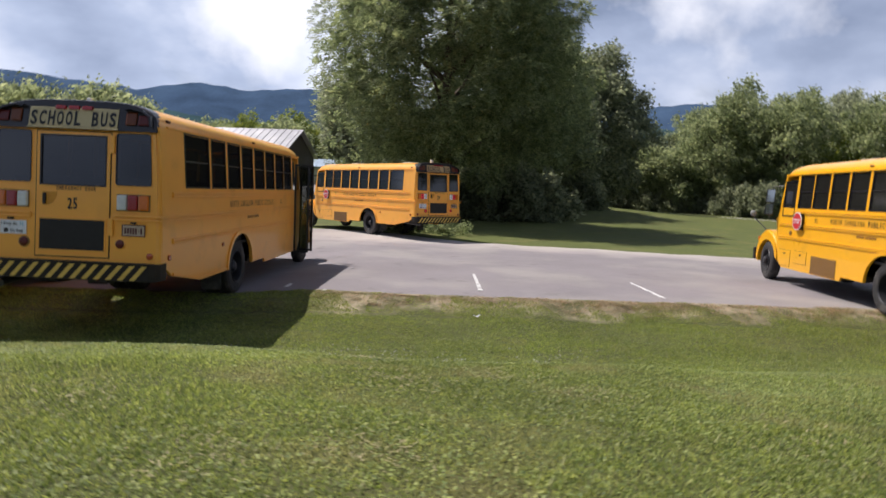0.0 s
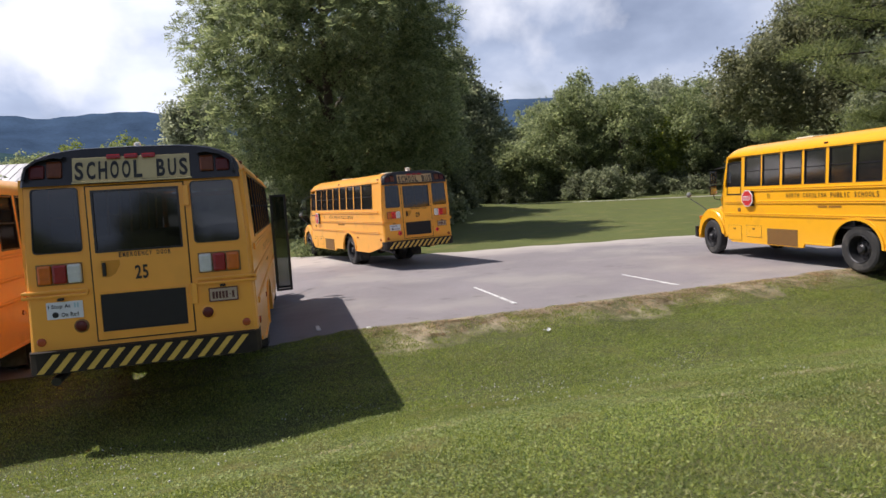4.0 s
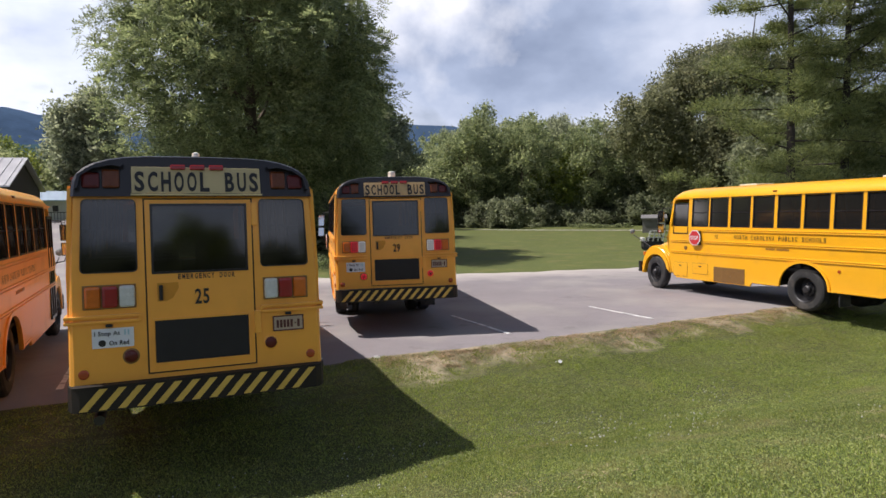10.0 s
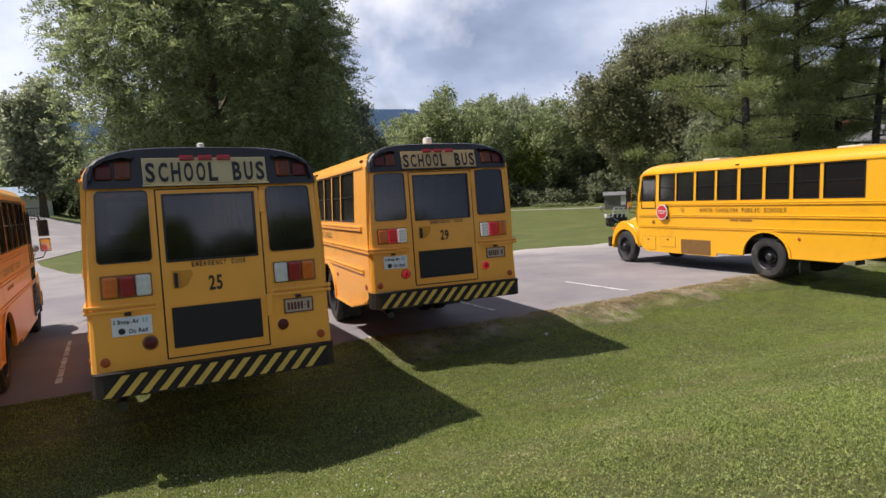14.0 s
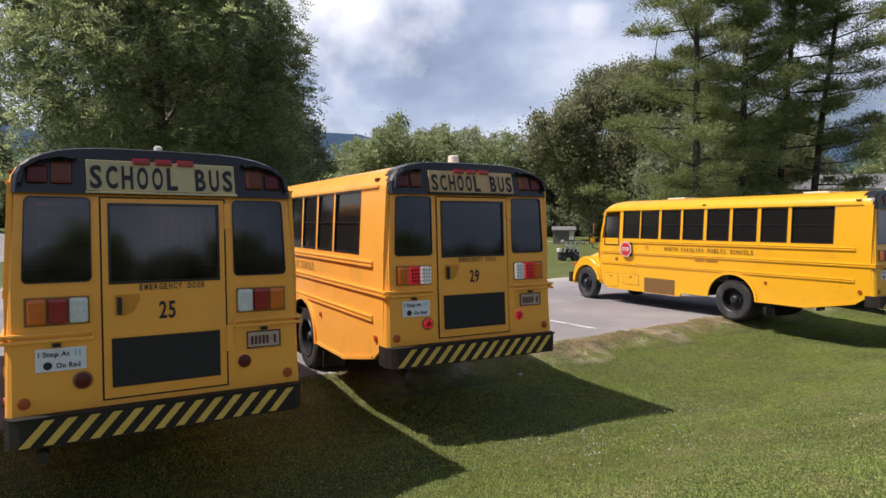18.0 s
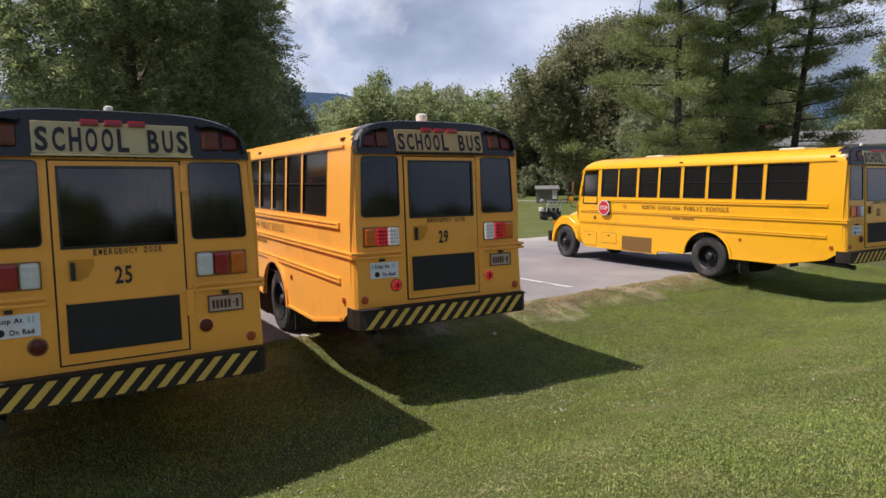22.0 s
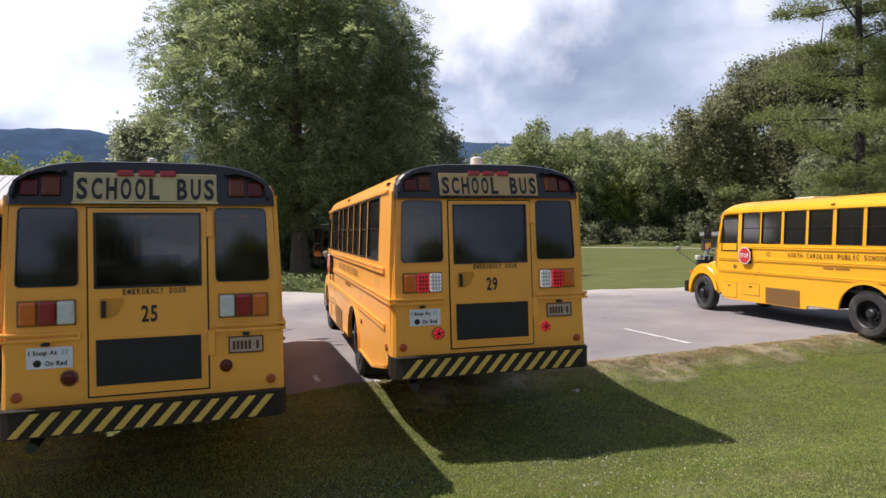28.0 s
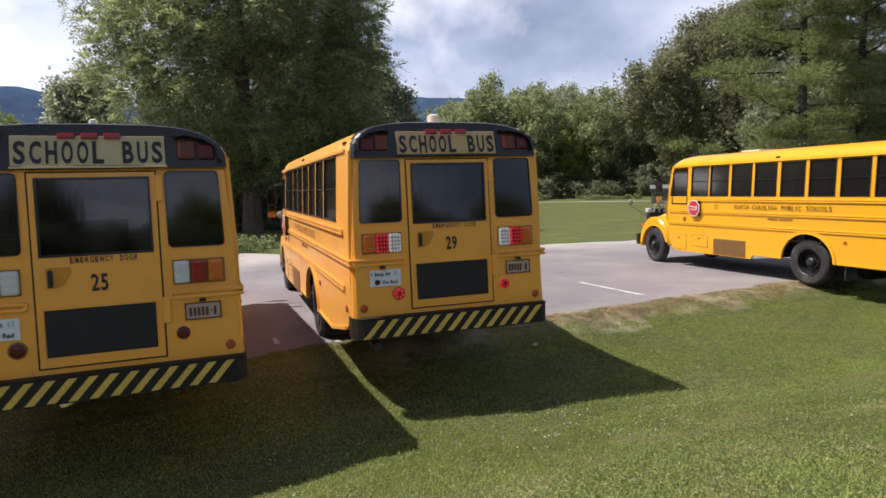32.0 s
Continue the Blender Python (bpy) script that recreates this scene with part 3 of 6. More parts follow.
# ---- hills and far backdrop ----
def ridge(name, dist, az0, az1, heights, material, seed, label):
    """A long wooded ridge: a slope that rises to an uneven crest."""
    rnd = np.random.RandomState(seed)
    az = np.radians(np.linspace(az0, az1, 160))
    deg = np.degrees(az)
    h = 0.6 + np.interp(deg, [a for a, _ in heights], [b for _, b in heights])
    rough = np.convolve(rnd.randn(200), np.ones(7) / 7, "same")[:160] * 0.02 + rnd.randn(160) * 0.006
    crest = dist * np.tan(np.radians(h)) * (1 + rough)
    v, rows = [], 9
    for r in range(rows):
        f = r / (rows - 1)
        rad = dist * (0.62 + 0.38 * f)
        wig = 1 + 0.05 * np.sin(az * 60 + r * 1.7) * (1 - f) * f * 4
        v.append(np.stack([np.sin(az) * rad, np.cos(az) * rad, crest * f ** 1.4 * wig], -1))
    back = np.stack([np.sin(az) * dist * 1.3, np.cos(az) * dist * 1.3, crest * 0.2], -1)
    v.append(back)
    v = np.array(v)
    n, m = v.shape[:2]
    idx = np.arange(n * m).reshape(n, m)
    f = np.stack([idx[:-1, :-1], idx[:-1, 1:], idx[1:, 1:], idx[1:, :-1]], -1).reshape(-1, 4)
    ob = new(name, mesh_np(name, v.reshape(-1, 3), f, material))
    return tagged(ob, label, "hill", kind="structure")


# aerial haze is put into both ridge base colours as blue
HILL = mat("haze_blue_forest", (0.050, 0.085, 0.145), 1.0, spec=0.0, noise_scale=0.012, vary=0.28)
HILL_NEAR = mat("haze_blue_green_forest", (0.040, 0.075, 0.085), 1.0, spec=0.0, noise_scale=0.02, vary=0.3)
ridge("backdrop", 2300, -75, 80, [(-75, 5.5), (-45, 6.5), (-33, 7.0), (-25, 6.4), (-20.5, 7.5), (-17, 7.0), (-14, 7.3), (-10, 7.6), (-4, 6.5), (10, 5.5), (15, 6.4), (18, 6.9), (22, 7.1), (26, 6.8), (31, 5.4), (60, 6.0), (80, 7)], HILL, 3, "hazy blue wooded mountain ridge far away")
ridge("backdrop", 1500, -75, 80, [(-75, 3), (-40, 4.6), (-24, 5.2), (-18, 4.4), (-8, 5.0), (5, 4), (16, 5.4), (20, 4.9), (28, 3.5), (80, 4)], HILL_NEAR, 8, "lower dark blue-green wooded ridge in haze far away")


# ---- trees ----
def leaf_cloud(clumps, per, size, seed, droop=0.0, slim=0.4, three=False):
    """Leaves as folded diamonds scattered through clumps (x, y, z, radius)."""
    rnd = np.random.RandomState(seed)
    c = np.repeat(np.asarray(clumps, dtype=np.float64), per, 0)
    n = len(c)
    d = rnd.randn(n, 3)
    d /= np.linalg.norm(d, axis=1)[:, None]
    r = c[:, 3] * rnd.uniform(0.25, 1.0, n) ** 0.5
    pos = c[:, :3] + d * r[:, None] * np.array([1, 1, 0.75])
    if three:
        pos = c[:, :3] + rnd.randn(n, 3) * c[:, 3:4] * 0.52
    face = d * (0.45 if three else 0.9) + rnd.randn(n, 3) * 0.5 + np.array([0, 0, 0.35])
    face /= np.linalg.norm(face, axis=1)[:, None]
    out = np.cross(face, rnd.randn(n, 3))
    out[:, 2] -= droop
    out /= np.linalg.norm(out, axis=1)[:, None]
    side = np.cross(out, face)
    side /= np.linalg.norm(side, axis=1)[:, None]
    L = size * rnd.uniform(0.6, 1.35, n)[:, None]
    nrm = np.cross(out, side)
    if three:
        v = np.stack([pos - side * L * slim * 0.5, pos + side * L * slim * 0.5, pos + out * L], 1).reshape(-1, 3)
        return v, np.arange(n * 3).reshape(-1, 3)
    v = np.stack([pos, pos + out * L * 0.45 + side * L * slim * 0.5 + nrm * L * 0.08, pos + out * L, pos + out * L * 0.5 - side * L * slim * 0.5 + nrm * L * 0.08], 1).reshape(-1, 3)
    f = np.arange(n * 4).reshape(-1, 4)
    return v, f


def leaf_sprays(clumps, per, size, seed):
    """Feathered leaves: each a drooping stalk with paired leaflets, scattered over the outside of clumps (x, y, z, radius)."""
    rnd = np.random.RandomState(seed)
    c = np.repeat(np.asarray(clumps, dtype=np.float64), per, 0)
    n = len(c)
    d = rnd.randn(n, 3)
    d[:, 2] += 0.25
    d /= np.linalg.norm(d, axis=1)[:, None]
    pos = c[:, :3] + d * (c[:, 3] * rnd.uniform(0.35, 1.0, n) ** 0.6)[:, None] * np.array([1, 1, 0.8])
    axis = d * 0.8 + rnd.randn(n, 3) * 0.45
    axis[:, 2] -= 0.15
    axis /= np.linalg.norm(axis, axis=1)[:, None]
    up = d * 0.6 + rnd.randn(n, 3) * 0.3 + np.array([0, 0, 0.9])
    side = np.cross(axis, up)
    side /= np.linalg.norm(side, axis=1)[:, None]
    face = np.cross(side, axis)
    L = size * rnd.uniform(0.6, 1.25, n)[:, None]
    quads = []
    for f, s in ((0.25, 1), (0.25, -1), (0.5, 1), (0.5, -1), (0.75, 1), (0.75, -1), (0.9, 0)):
        root = pos + axis * L * f - np.array([0, 0, 0.35]) * L * f * f
        out = side * s * 0.85 + axis * (0.55 if s else 1.0) - face * 0.15
        out /= np.linalg.norm(out, axis=1)[:, None]
        wide = np.cross(out, face)
        l = L * 0.42
        quads.append(np.stack([root, root + out * l * 0.5 + wide * l * 0.19, root + out * l, root + out * l * 0.5 - wide * l * 0.19], 1))
    v = np.stack(quads, 1).reshape(-1, 3)
    return v, np.arange(len(v)).reshape(-1, 4)


PINE_BARK = mat("dark_pine_bark", (0.045, 0.037, 0.032), 0.9, noise_scale=3, vary=0.35, bump=0.6, bump_scale=14)
BARK = mat("grey_brown_bark", (0.10, 0.075, 0.055), 0.9, noise_scale=3, vary=0.35, bump=0.6, bump_scale=14)
LEAF_BIG = leaf_mat("broad_green_leaves", (0.18, 0.222, 0.112), 0.6)
# next three base colours are lifted paler to stand for distant haze
LEAF_DARK = leaf_mat("dark_green_leaves", (0.20, 0.228, 0.145), 0.6)
LEAF_FAR = leaf_mat("hazed_green_leaves", (0.245, 0.288, 0.155), 0.62)
LEAF_PALE = leaf_mat("pale_olive_leaves", (0.27, 0.30, 0.20), 0.6)
LEAF_OLIVE = leaf_mat("olive_green_leaves", (0.19, 0.205, 0.12), 0.58)
LEAF_LIME = leaf_mat("yellow_green_leaves", (0.20, 0.25, 0.06), 0.4)
NEEDLE = leaf_mat("pine_needles", (0.172, 0.208, 0.086), 0.52, island=0.4)


def limbs(rnd, height, spread, base_r, n, low=0.15, lean=(0, 0)):
    bm = bmesh.new()
    top = (lean[0], lean[1], height * 0.8)
    line = [(0, 0, -0.4), (lean[0] * 0.1, lean[1] * 0.1, height * 0.12), (lean[0] * 0.5 + rnd.uniform(-.3, .3), lean[1] * 0.5, height * 0.45), top]
    tube(bm, line, [base_r * 1.5, base_r, base_r * 0.6, base_r * 0.1], 10)
    for i in range(n):
        f = low + (0.7 - low) * (i + rnd.random() * 0.6) / n
        z = height * f
        a = i * 2.4 + rnd.uniform(-0.4, 0.4)
        reach = spread * rnd.uniform(0.55, 0.9) * (1 - 0.5 * f)
        p0 = (lean[0] * f, lean[1] * f, z)
        p1 = (p0[0] + math.cos(a) * reach * 0.5, p0[1] + math.sin(a) * reach * 0.5, z + reach * 0.35)
        p2 = (p0[0] + math.cos(a) * reach, p0[1] + math.sin(a) * reach, z + reach * rnd.uniform(0.5, 0.9))
        tube(bm, [p0, p1, p2], [base_r * 0.45, base_r * 0.25, 0.03], 6)
    return bm


def broad_tree(label, height, rx, ry, low, n_clump, clump_r, per, leaf, material, seed, x=0, y=0, extra=(), droop=0.2, shape=0.85, name="tree", full=0.5, three=False, feathered=0.0):
    """A broadleaf tree: tapered trunk with limbs, and a crown of leaf clumps with gaps and an uneven outline."""
    rnd = random.Random(seed)
    root = new(name)
    tagged(root, label, "tree")
    trunk = limbs(rnd, height, max(rx, ry), height * 0.022, 9)
    part("trunk", trunk, BARK, root, "grey-brown trunk with spreading limbs")
    cz, rz = (height + low) / 2, (height - low) / 2
    cl, lobes = [], max(10, n_clump // 6)
    for i in range(lobes):
        u = 1 - 2 * (i + 0.5) / lobes
        a = i * 2.39996 + rnd.uniform(-0.3, 0.3)
        k = (1 - u * u) ** full
        f = rnd.choice((0.86, 0.84, 0.8, 0.72, 0.55)) * rnd.uniform(0.93, 1.07)
        zz = u * (1 if u > 0 else shape)
        c = (k * math.cos(a) * rx * f, k * math.sin(a) * ry * f, cz + zz * rz * f)
        big = 1.45 * clump_r * rnd.uniform(0.75, 1.2)
        for j in range(6):
            w = 1 - 2 * (j + 0.5) / 6
            b = j * 2.4 + i
            q = math.sqrt(1 - w * w)
            cl.append((c[0] + q * math.cos(b) * big * 0.75, c[1] + q * math.sin(b) * big * 0.75, c[2] + w * big * 0.6, clump_r * rnd.uniform(0.5, 0.9)))
    cl += list(extra)
    v, f = leaf_sprays(cl, per, feathered, seed) if feathered else leaf_cloud(cl, per, leaf, seed, droop, 0.65 if three else 0.4, three)
    cr = new("crown", mesh_np("crown", v, f, material))
    cr.parent = root
    root.location = (x, y, ground_at(x, y))
    return root


def pine(label, height, seed, x, y, low, spread, material, lean=(0, 0)):
    rnd = random.Random(seed)
    r2 = np.random.RandomState(seed)
    root = new("pine_tree")
    tagged(root, label, "pine tree", "tall pines")
    bm = bmesh.new()
    tube(bm, [(0, 0, -0.4), (lean[0] * 0.3, lean[1] * 0.3, height * 0.35), (lean[0] * 0.8, lean[1] * 0.8, height * 0.75), (lean[0], lean[1], height)], [0.26, 0.18, 0.10, 0.02], 10)
    pads = []
    k = int((height - low) * 2.3)
    for i in range(k):
        f = i / k
        z = low + (height - low) * f
        a = i * 2.4 + rnd.uniform(-0.5, 0.5)
        reach = 1.12 * spread * (1 - 0.5 * f) * rnd.uniform(0.3, 1.3)
        tz = z / height
        p0 = Vector((lean[0] * tz, lean[1] * tz, z))
        d = Vector((math.cos(a), math.sin(a), 0))
        sag = rnd.uniform(-0.12, 0.34)
        p1, p2 = p0 + d * reach * 0.5 + Vector((0, 0, reach * sag * 0.25)), p0 + d * reach + Vector((0, 0, reach * sag))
        tube(bm, [p0, p1, p2], [0.06, 0.04, 0.012], 5)
        for j in range(4):
            g = 0.42 + 0.2 * j
            q = p0.lerp(p1, g * 2) if g < 0.5 else p1.lerp(p2, g * 2 - 1)
            p = q + Vector((rnd.uniform(-.6, .6), rnd.uniform(-.6, .6), rnd.uniform(0.0, 0.35)))
            pads.append((p.x, p.y, p.z, rnd.uniform(0.5, 1.15) * (1.1 - 0.3 * f)))
    part("trunk", bm, PINE_BARK, root, "dark straight trunk with whorled limbs")
    per = 410
    c = np.repeat(np.array(pads), per, 0)
    n = len(c)
    off = r2.randn(n, 3) * 0.46
    off[:, 2] *= 0.52
    pos = c[:, :3] + off * c[:, 3:4]
    out = off * np.array([1, 1, 0.6]) + r2.randn(n, 3) * 0.5 + np.array([0, 0, 0.45])
    out /= np.linalg.norm(out, axis=1)[:, None]
    side = np.cross(out, r2.randn(n, 3))
    side /= np.linalg.norm(side, axis=1)[:, None]
    L = r2.uniform(0.14, 0.30, n)[:, None]
    v = np.stack([pos - side * 0.026, pos + side * 0.026, pos + out * L], 1).reshape(-1, 3)
    cr = new("crown", mesh_np("crown", v, np.arange(n * 3).reshape(-1, 3), material))
    cr.parent = root
    root.location = (x, y, ground_at(x, y))
    return root


def build_trees():
    broad_tree("large spreading leafy green tree on the grass island", 20.8, 8.3, 9.2, 2.4, 660, 1.15, 60, 0.25, LEAF_BIG, 11, 0.1, 42.0, shape=1.0, full=0.4, feathered=0.54, extra=[(7.9, 0.5, 5 + i * 1.2, 1.3) for i in range(5)] + [(6.4, -2.5, 5 + i * 1.2, 1.4) for i in range(6)] + [(-7.2, 0, 4 + i * 1.5, 1.2) for i in range(3)])
    broad_tree("slim pale leafy tree beyond the drive", 14.6, 3.4, 3.4, 1.0, 120, 1.2, 170, 0.40, LEAF_PALE, 21, -11.6, 79, three=True)
    broad_tree("tall dark leafy tree across the field", 20.8, 7.6, 5.6, -0.5, 240, 1.6, 240, 0.40, LEAF_DARK, 31, 19.0, 83, shape=1.0, three=True)
    broad_tree("broad dark green rounded tree at the field edge", 22.6, 18.5, 10.0, 0.2, 960, 1.5, 210, 0.33, LEAF_OLIVE, 41, 58.6, 56.4, shape=1.0, full=0.78, three=True)
    for i, (x, y, h, low, sp, ln) in enumerate(((26.4, 26.0, 24.0, 1.8, 4.6, (-.5, 0)), (30.8, 26.0, 26, 2.4, 4.8, (.3, 0)), (33.8, 25.5, 25, 2.8, 4.6, (1.2, -.7)), (35.9, 24.6, 25, 4.0, 4.8, (1.7, -1.5)), (45.0, 19.0, 24, 7.2, 5.0, (0, .5)), (46, 15, 24, 6.5, 5.0, (0, 0)))):
        pine("tall pine with layered drooping needle boughs", h, 50 + i, x, y, low, sp, NEEDLE, ln)
    rnd = random.Random(77)
    kinds = []
    far = "in the far wood edge"
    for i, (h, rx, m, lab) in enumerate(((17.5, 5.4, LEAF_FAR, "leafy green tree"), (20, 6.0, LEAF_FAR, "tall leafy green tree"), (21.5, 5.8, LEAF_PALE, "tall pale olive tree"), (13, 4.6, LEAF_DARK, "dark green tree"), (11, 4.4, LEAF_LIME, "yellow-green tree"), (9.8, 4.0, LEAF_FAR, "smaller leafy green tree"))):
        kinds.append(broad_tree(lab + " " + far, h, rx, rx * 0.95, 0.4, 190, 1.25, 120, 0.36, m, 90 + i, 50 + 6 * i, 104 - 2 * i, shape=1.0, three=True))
        tagged(kinds[-1], group="far wood edge")
    spots = [(39 + 4.6 * i + rnd.uniform(-1.2, 1.2), 92 + rnd.uniform(-3, 5) - i * 2.6, (0, 1, 0, 4, 0, 3, 1, 0, 1, 0, 1)[i]) for i in range(11)]
    spots += [(48 + 6.0 * i + rnd.uniform(-2, 2), 112 + rnd.uniform(-4, 6) - i * 2.6, (2, 1, 2, 1, 2, 1, 2, 1, 1)[i]) for i in range(9)]
    spots += [(24, 96, 5), (29, 94, 5), (33.5, 92, 5), (36.5, 95, 5), (30, 108, 5), (38, 112, 3), (43, 108, 0)]
    spots += [(-70 + 6.5 * i + rnd.uniform(-2, 2), 102 + rnd.uniform(-5, 8), rnd.choice((5, 5, 4, 3))) for i in range(11)]
    # last three are added, hidden behind the large tree, to shade the field
    spots += [(-29.5, 58, 5), (-36, 55, 5), (-42, 52, 3), (-50, 56, 3), (-24, 96, 5), (-14, 100, 5), (-7, 100, 5), (2, 104, 5), (9, 100, 5), (16, 102, 5), (66, 52, 1), (72, 46, 0), (58, 62, 3), (78, 34, 1), (82, 22, 0), (46, 40, 3), (47.5, 43, 3), (70, 44, 3), (76, 38, 5), (84, 37, 1), (90, 32, 1), (86, 28, 0), (4, 56, 1), (8.5, 58.5, 0), (11, 64, 3)]
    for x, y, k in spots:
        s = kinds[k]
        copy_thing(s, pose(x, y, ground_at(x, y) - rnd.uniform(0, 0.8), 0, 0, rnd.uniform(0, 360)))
    # unseen trees behind the viewpoint, added for the bus windows to reflect
    for i in range(5):
        x, y = -40 + 18 * i + rnd.uniform(-2, 2), -76 + rnd.uniform(-6, 4)
        copy_thing(kinds[(5, 3, 4, 5, 5, 3, 4, 5, 4, 3, 5)[i]], pose(x, y, ground_at(x, y), 0, 0, rnd.uniform(0, 360)))
    bush = broad_tree("dense dark shrub at the wood edge", 4.2, 3.2, 2.6, -0.6, 72, 0.8, 90, 0.36, LEAF_DARK, 120, 40, 80, shape=1.0, name="shrub", three=True)
    tagged(bush, category="shrub", group="wood edge shrubs")
    for i in range(30):
        x = 4 + i * 2.4 + rnd.uniform(-0.8, 0.8)
        y = 94 - max(0, x - 20) * 0.42 + rnd.uniform(-1.0, 3.5)
        copy_thing(bush, pose(x, y, ground_at(x, y) - rnd.choice((0.0, 0.3, 0.9, 1.5, 1.9)), 0, 0, rnd.uniform(0, 360)))
    # unseen shrub row behind the viewpoint, added for the same reflections
    for i in range(14):
        x, y = -38 + 5.5 * i + rnd.uniform(-1, 1), -40 + rnd.uniform(-3, 3)
        copy_thing(bush, pose(x, y, ground_at(x, y), 0, 0, rnd.uniform(0, 360)))
    for x, y in ((28.5, 27.5), (30, 28.5), (33, 27), (36, 26), (39, 25)):
        copy_thing(bush, pose(x, y, ground_at(x, y) - 0.6, 0, 0, rnd.uniform(0, 360)))
    for x, y in ((-3.0, 48.0), (-0.8, 46.2), (1.6, 48.2), (4.4, 46.8), (6.8, 48.0)):
        copy_thing(bush, pose(x, y, ground_at(x, y) - rnd.uniform(0.3, 1.0), 0, 0, rnd.uniform(0, 360)))
    # shrubs added behind the large tree to block light under its crown
    for x, y in ((2.5, 60), (6.5, 62), (10.5, 62.5), (14, 64)):
        copy_thing(bush, pose(x, y, ground_at(x, y) - 1.4, 0, 0, rnd.uniform(0, 360)))

    r = random.Random(14)
    cl = [(r.uniform(-3.2, 1.2), r.uniform(28.6, 31.5), r.uniform(-0.05, 0.35), r.uniform(0.25, 0.5)) for _ in range(40)]
    v, f = leaf_cloud(cl, 70, 0.16, 13)
    tagged(new("weeds", mesh_np("weeds", v, f, LEAF_BIG)), "tall green weeds along the tarmac edge", "weeds", kind="stuff")
    cl = []
    for i in range(46):
        g = i / 45
        x, y = 46.3 + 5.6 * g + r.uniform(-0.3, 0.3), 73.2 - 5.0 * g + r.uniform(-0.4, 0.4)
        cl.append((x, y, ground_at(x, y) + r.uniform(0.0, 0.4), r.uniform(0.3, 0.55)))
    v, f = leaf_cloud(cl, 60, 0.22, 17)
    tagged(new("weeds", mesh_np("weeds", v, f, LEAF_FAR)), "rough strip of unmown weeds in the field", "weeds", kind="stuff")


build_trees()


# ---- school buses ----
WIN_EDGES = (7.12, 6.40, 5.64, 4.89, 4.12, 3.36, 2.59, 1.83)
REAR_AXLE, FRONT_AXLE, WHEEL_R = 3.35, 8.77, 0.52
HALF = 1.20
SILL, HEAD = 1.98, 2.80
CACHE = {}
HATCH = mat("pale_hatch_plastic", (0.62, 0.58, 0.45), 0.5, noise_scale=4, vary=0.1)


def lean(bm):
    """The back of the body leans forward a little towards the roof."""
    for v in bm.verts:
        v.co.y += lean_y(v.co.z)
    return bm


def lean_y(z):
    return 0.055 * max(0.0, z - 1.0) + 0.20 * max(0.0, z - 2.72)


def taper(bus):
    """Above the belt line the sides lean in towards the roof."""
    for ob in bus.children_recursive:
        if ob.type != "MESH" or ob.name.startswith(("tyre", "rim", "hub")):
            continue
        m = ob.matrix_local
        back = m.inverted()
        for v in ob.data.vertices:
            p = m @ v.co
            f = min(1.0, max(0.0, (p.z - 1.85) / 0.95)) * min(1.0, max(0.0, (abs(p.x) - 0.55) / 0.6))
            if f:
                p.x -= math.copysign(0.045 * f, p.x)
                v.co = back @ p


def swung(bm, s):
    """A mirror head turned outward on its bracket."""
    bmesh.ops.rotate(bm, cent=(s * 1.42, 8.22, 2.1), matrix=Matrix.Rotation(radians(15 * s), 3, "Z"), verts=bm.verts)
    return bm


def side_outline():
    pts = [(0.10, SILL), (0.10, 0.93), (0.42, 0.72), (1.45, 0.53), (REAR_AXLE - 0.70, 0.53)]
    for k in range(13):
        a = math.pi - math.pi * k / 12
        pts.append((REAR_AXLE + 0.68 * math.cos(a), 0.56 + 0.62 * math.sin(a)))
    pts += [(REAR_AXLE + 0.70, 0.53), (4.9, 0.53), (4.95, 0.44), (7.75, 0.44), (7.95, 0.62), (8.12, 1.30), (8.20, 1.66), (7.98, SILL)]
    return pts


def roof_sections():
    arc = []
    for k in range(17):
        a = math.pi * k / 16
        c, s = math.cos(a), math.sin(a)
        arc.append((-HALF * math.copysign(abs(c) ** 0.55, c), HEAD - 0.03 + 0.35 * abs(s) ** 0.8))
    return arc


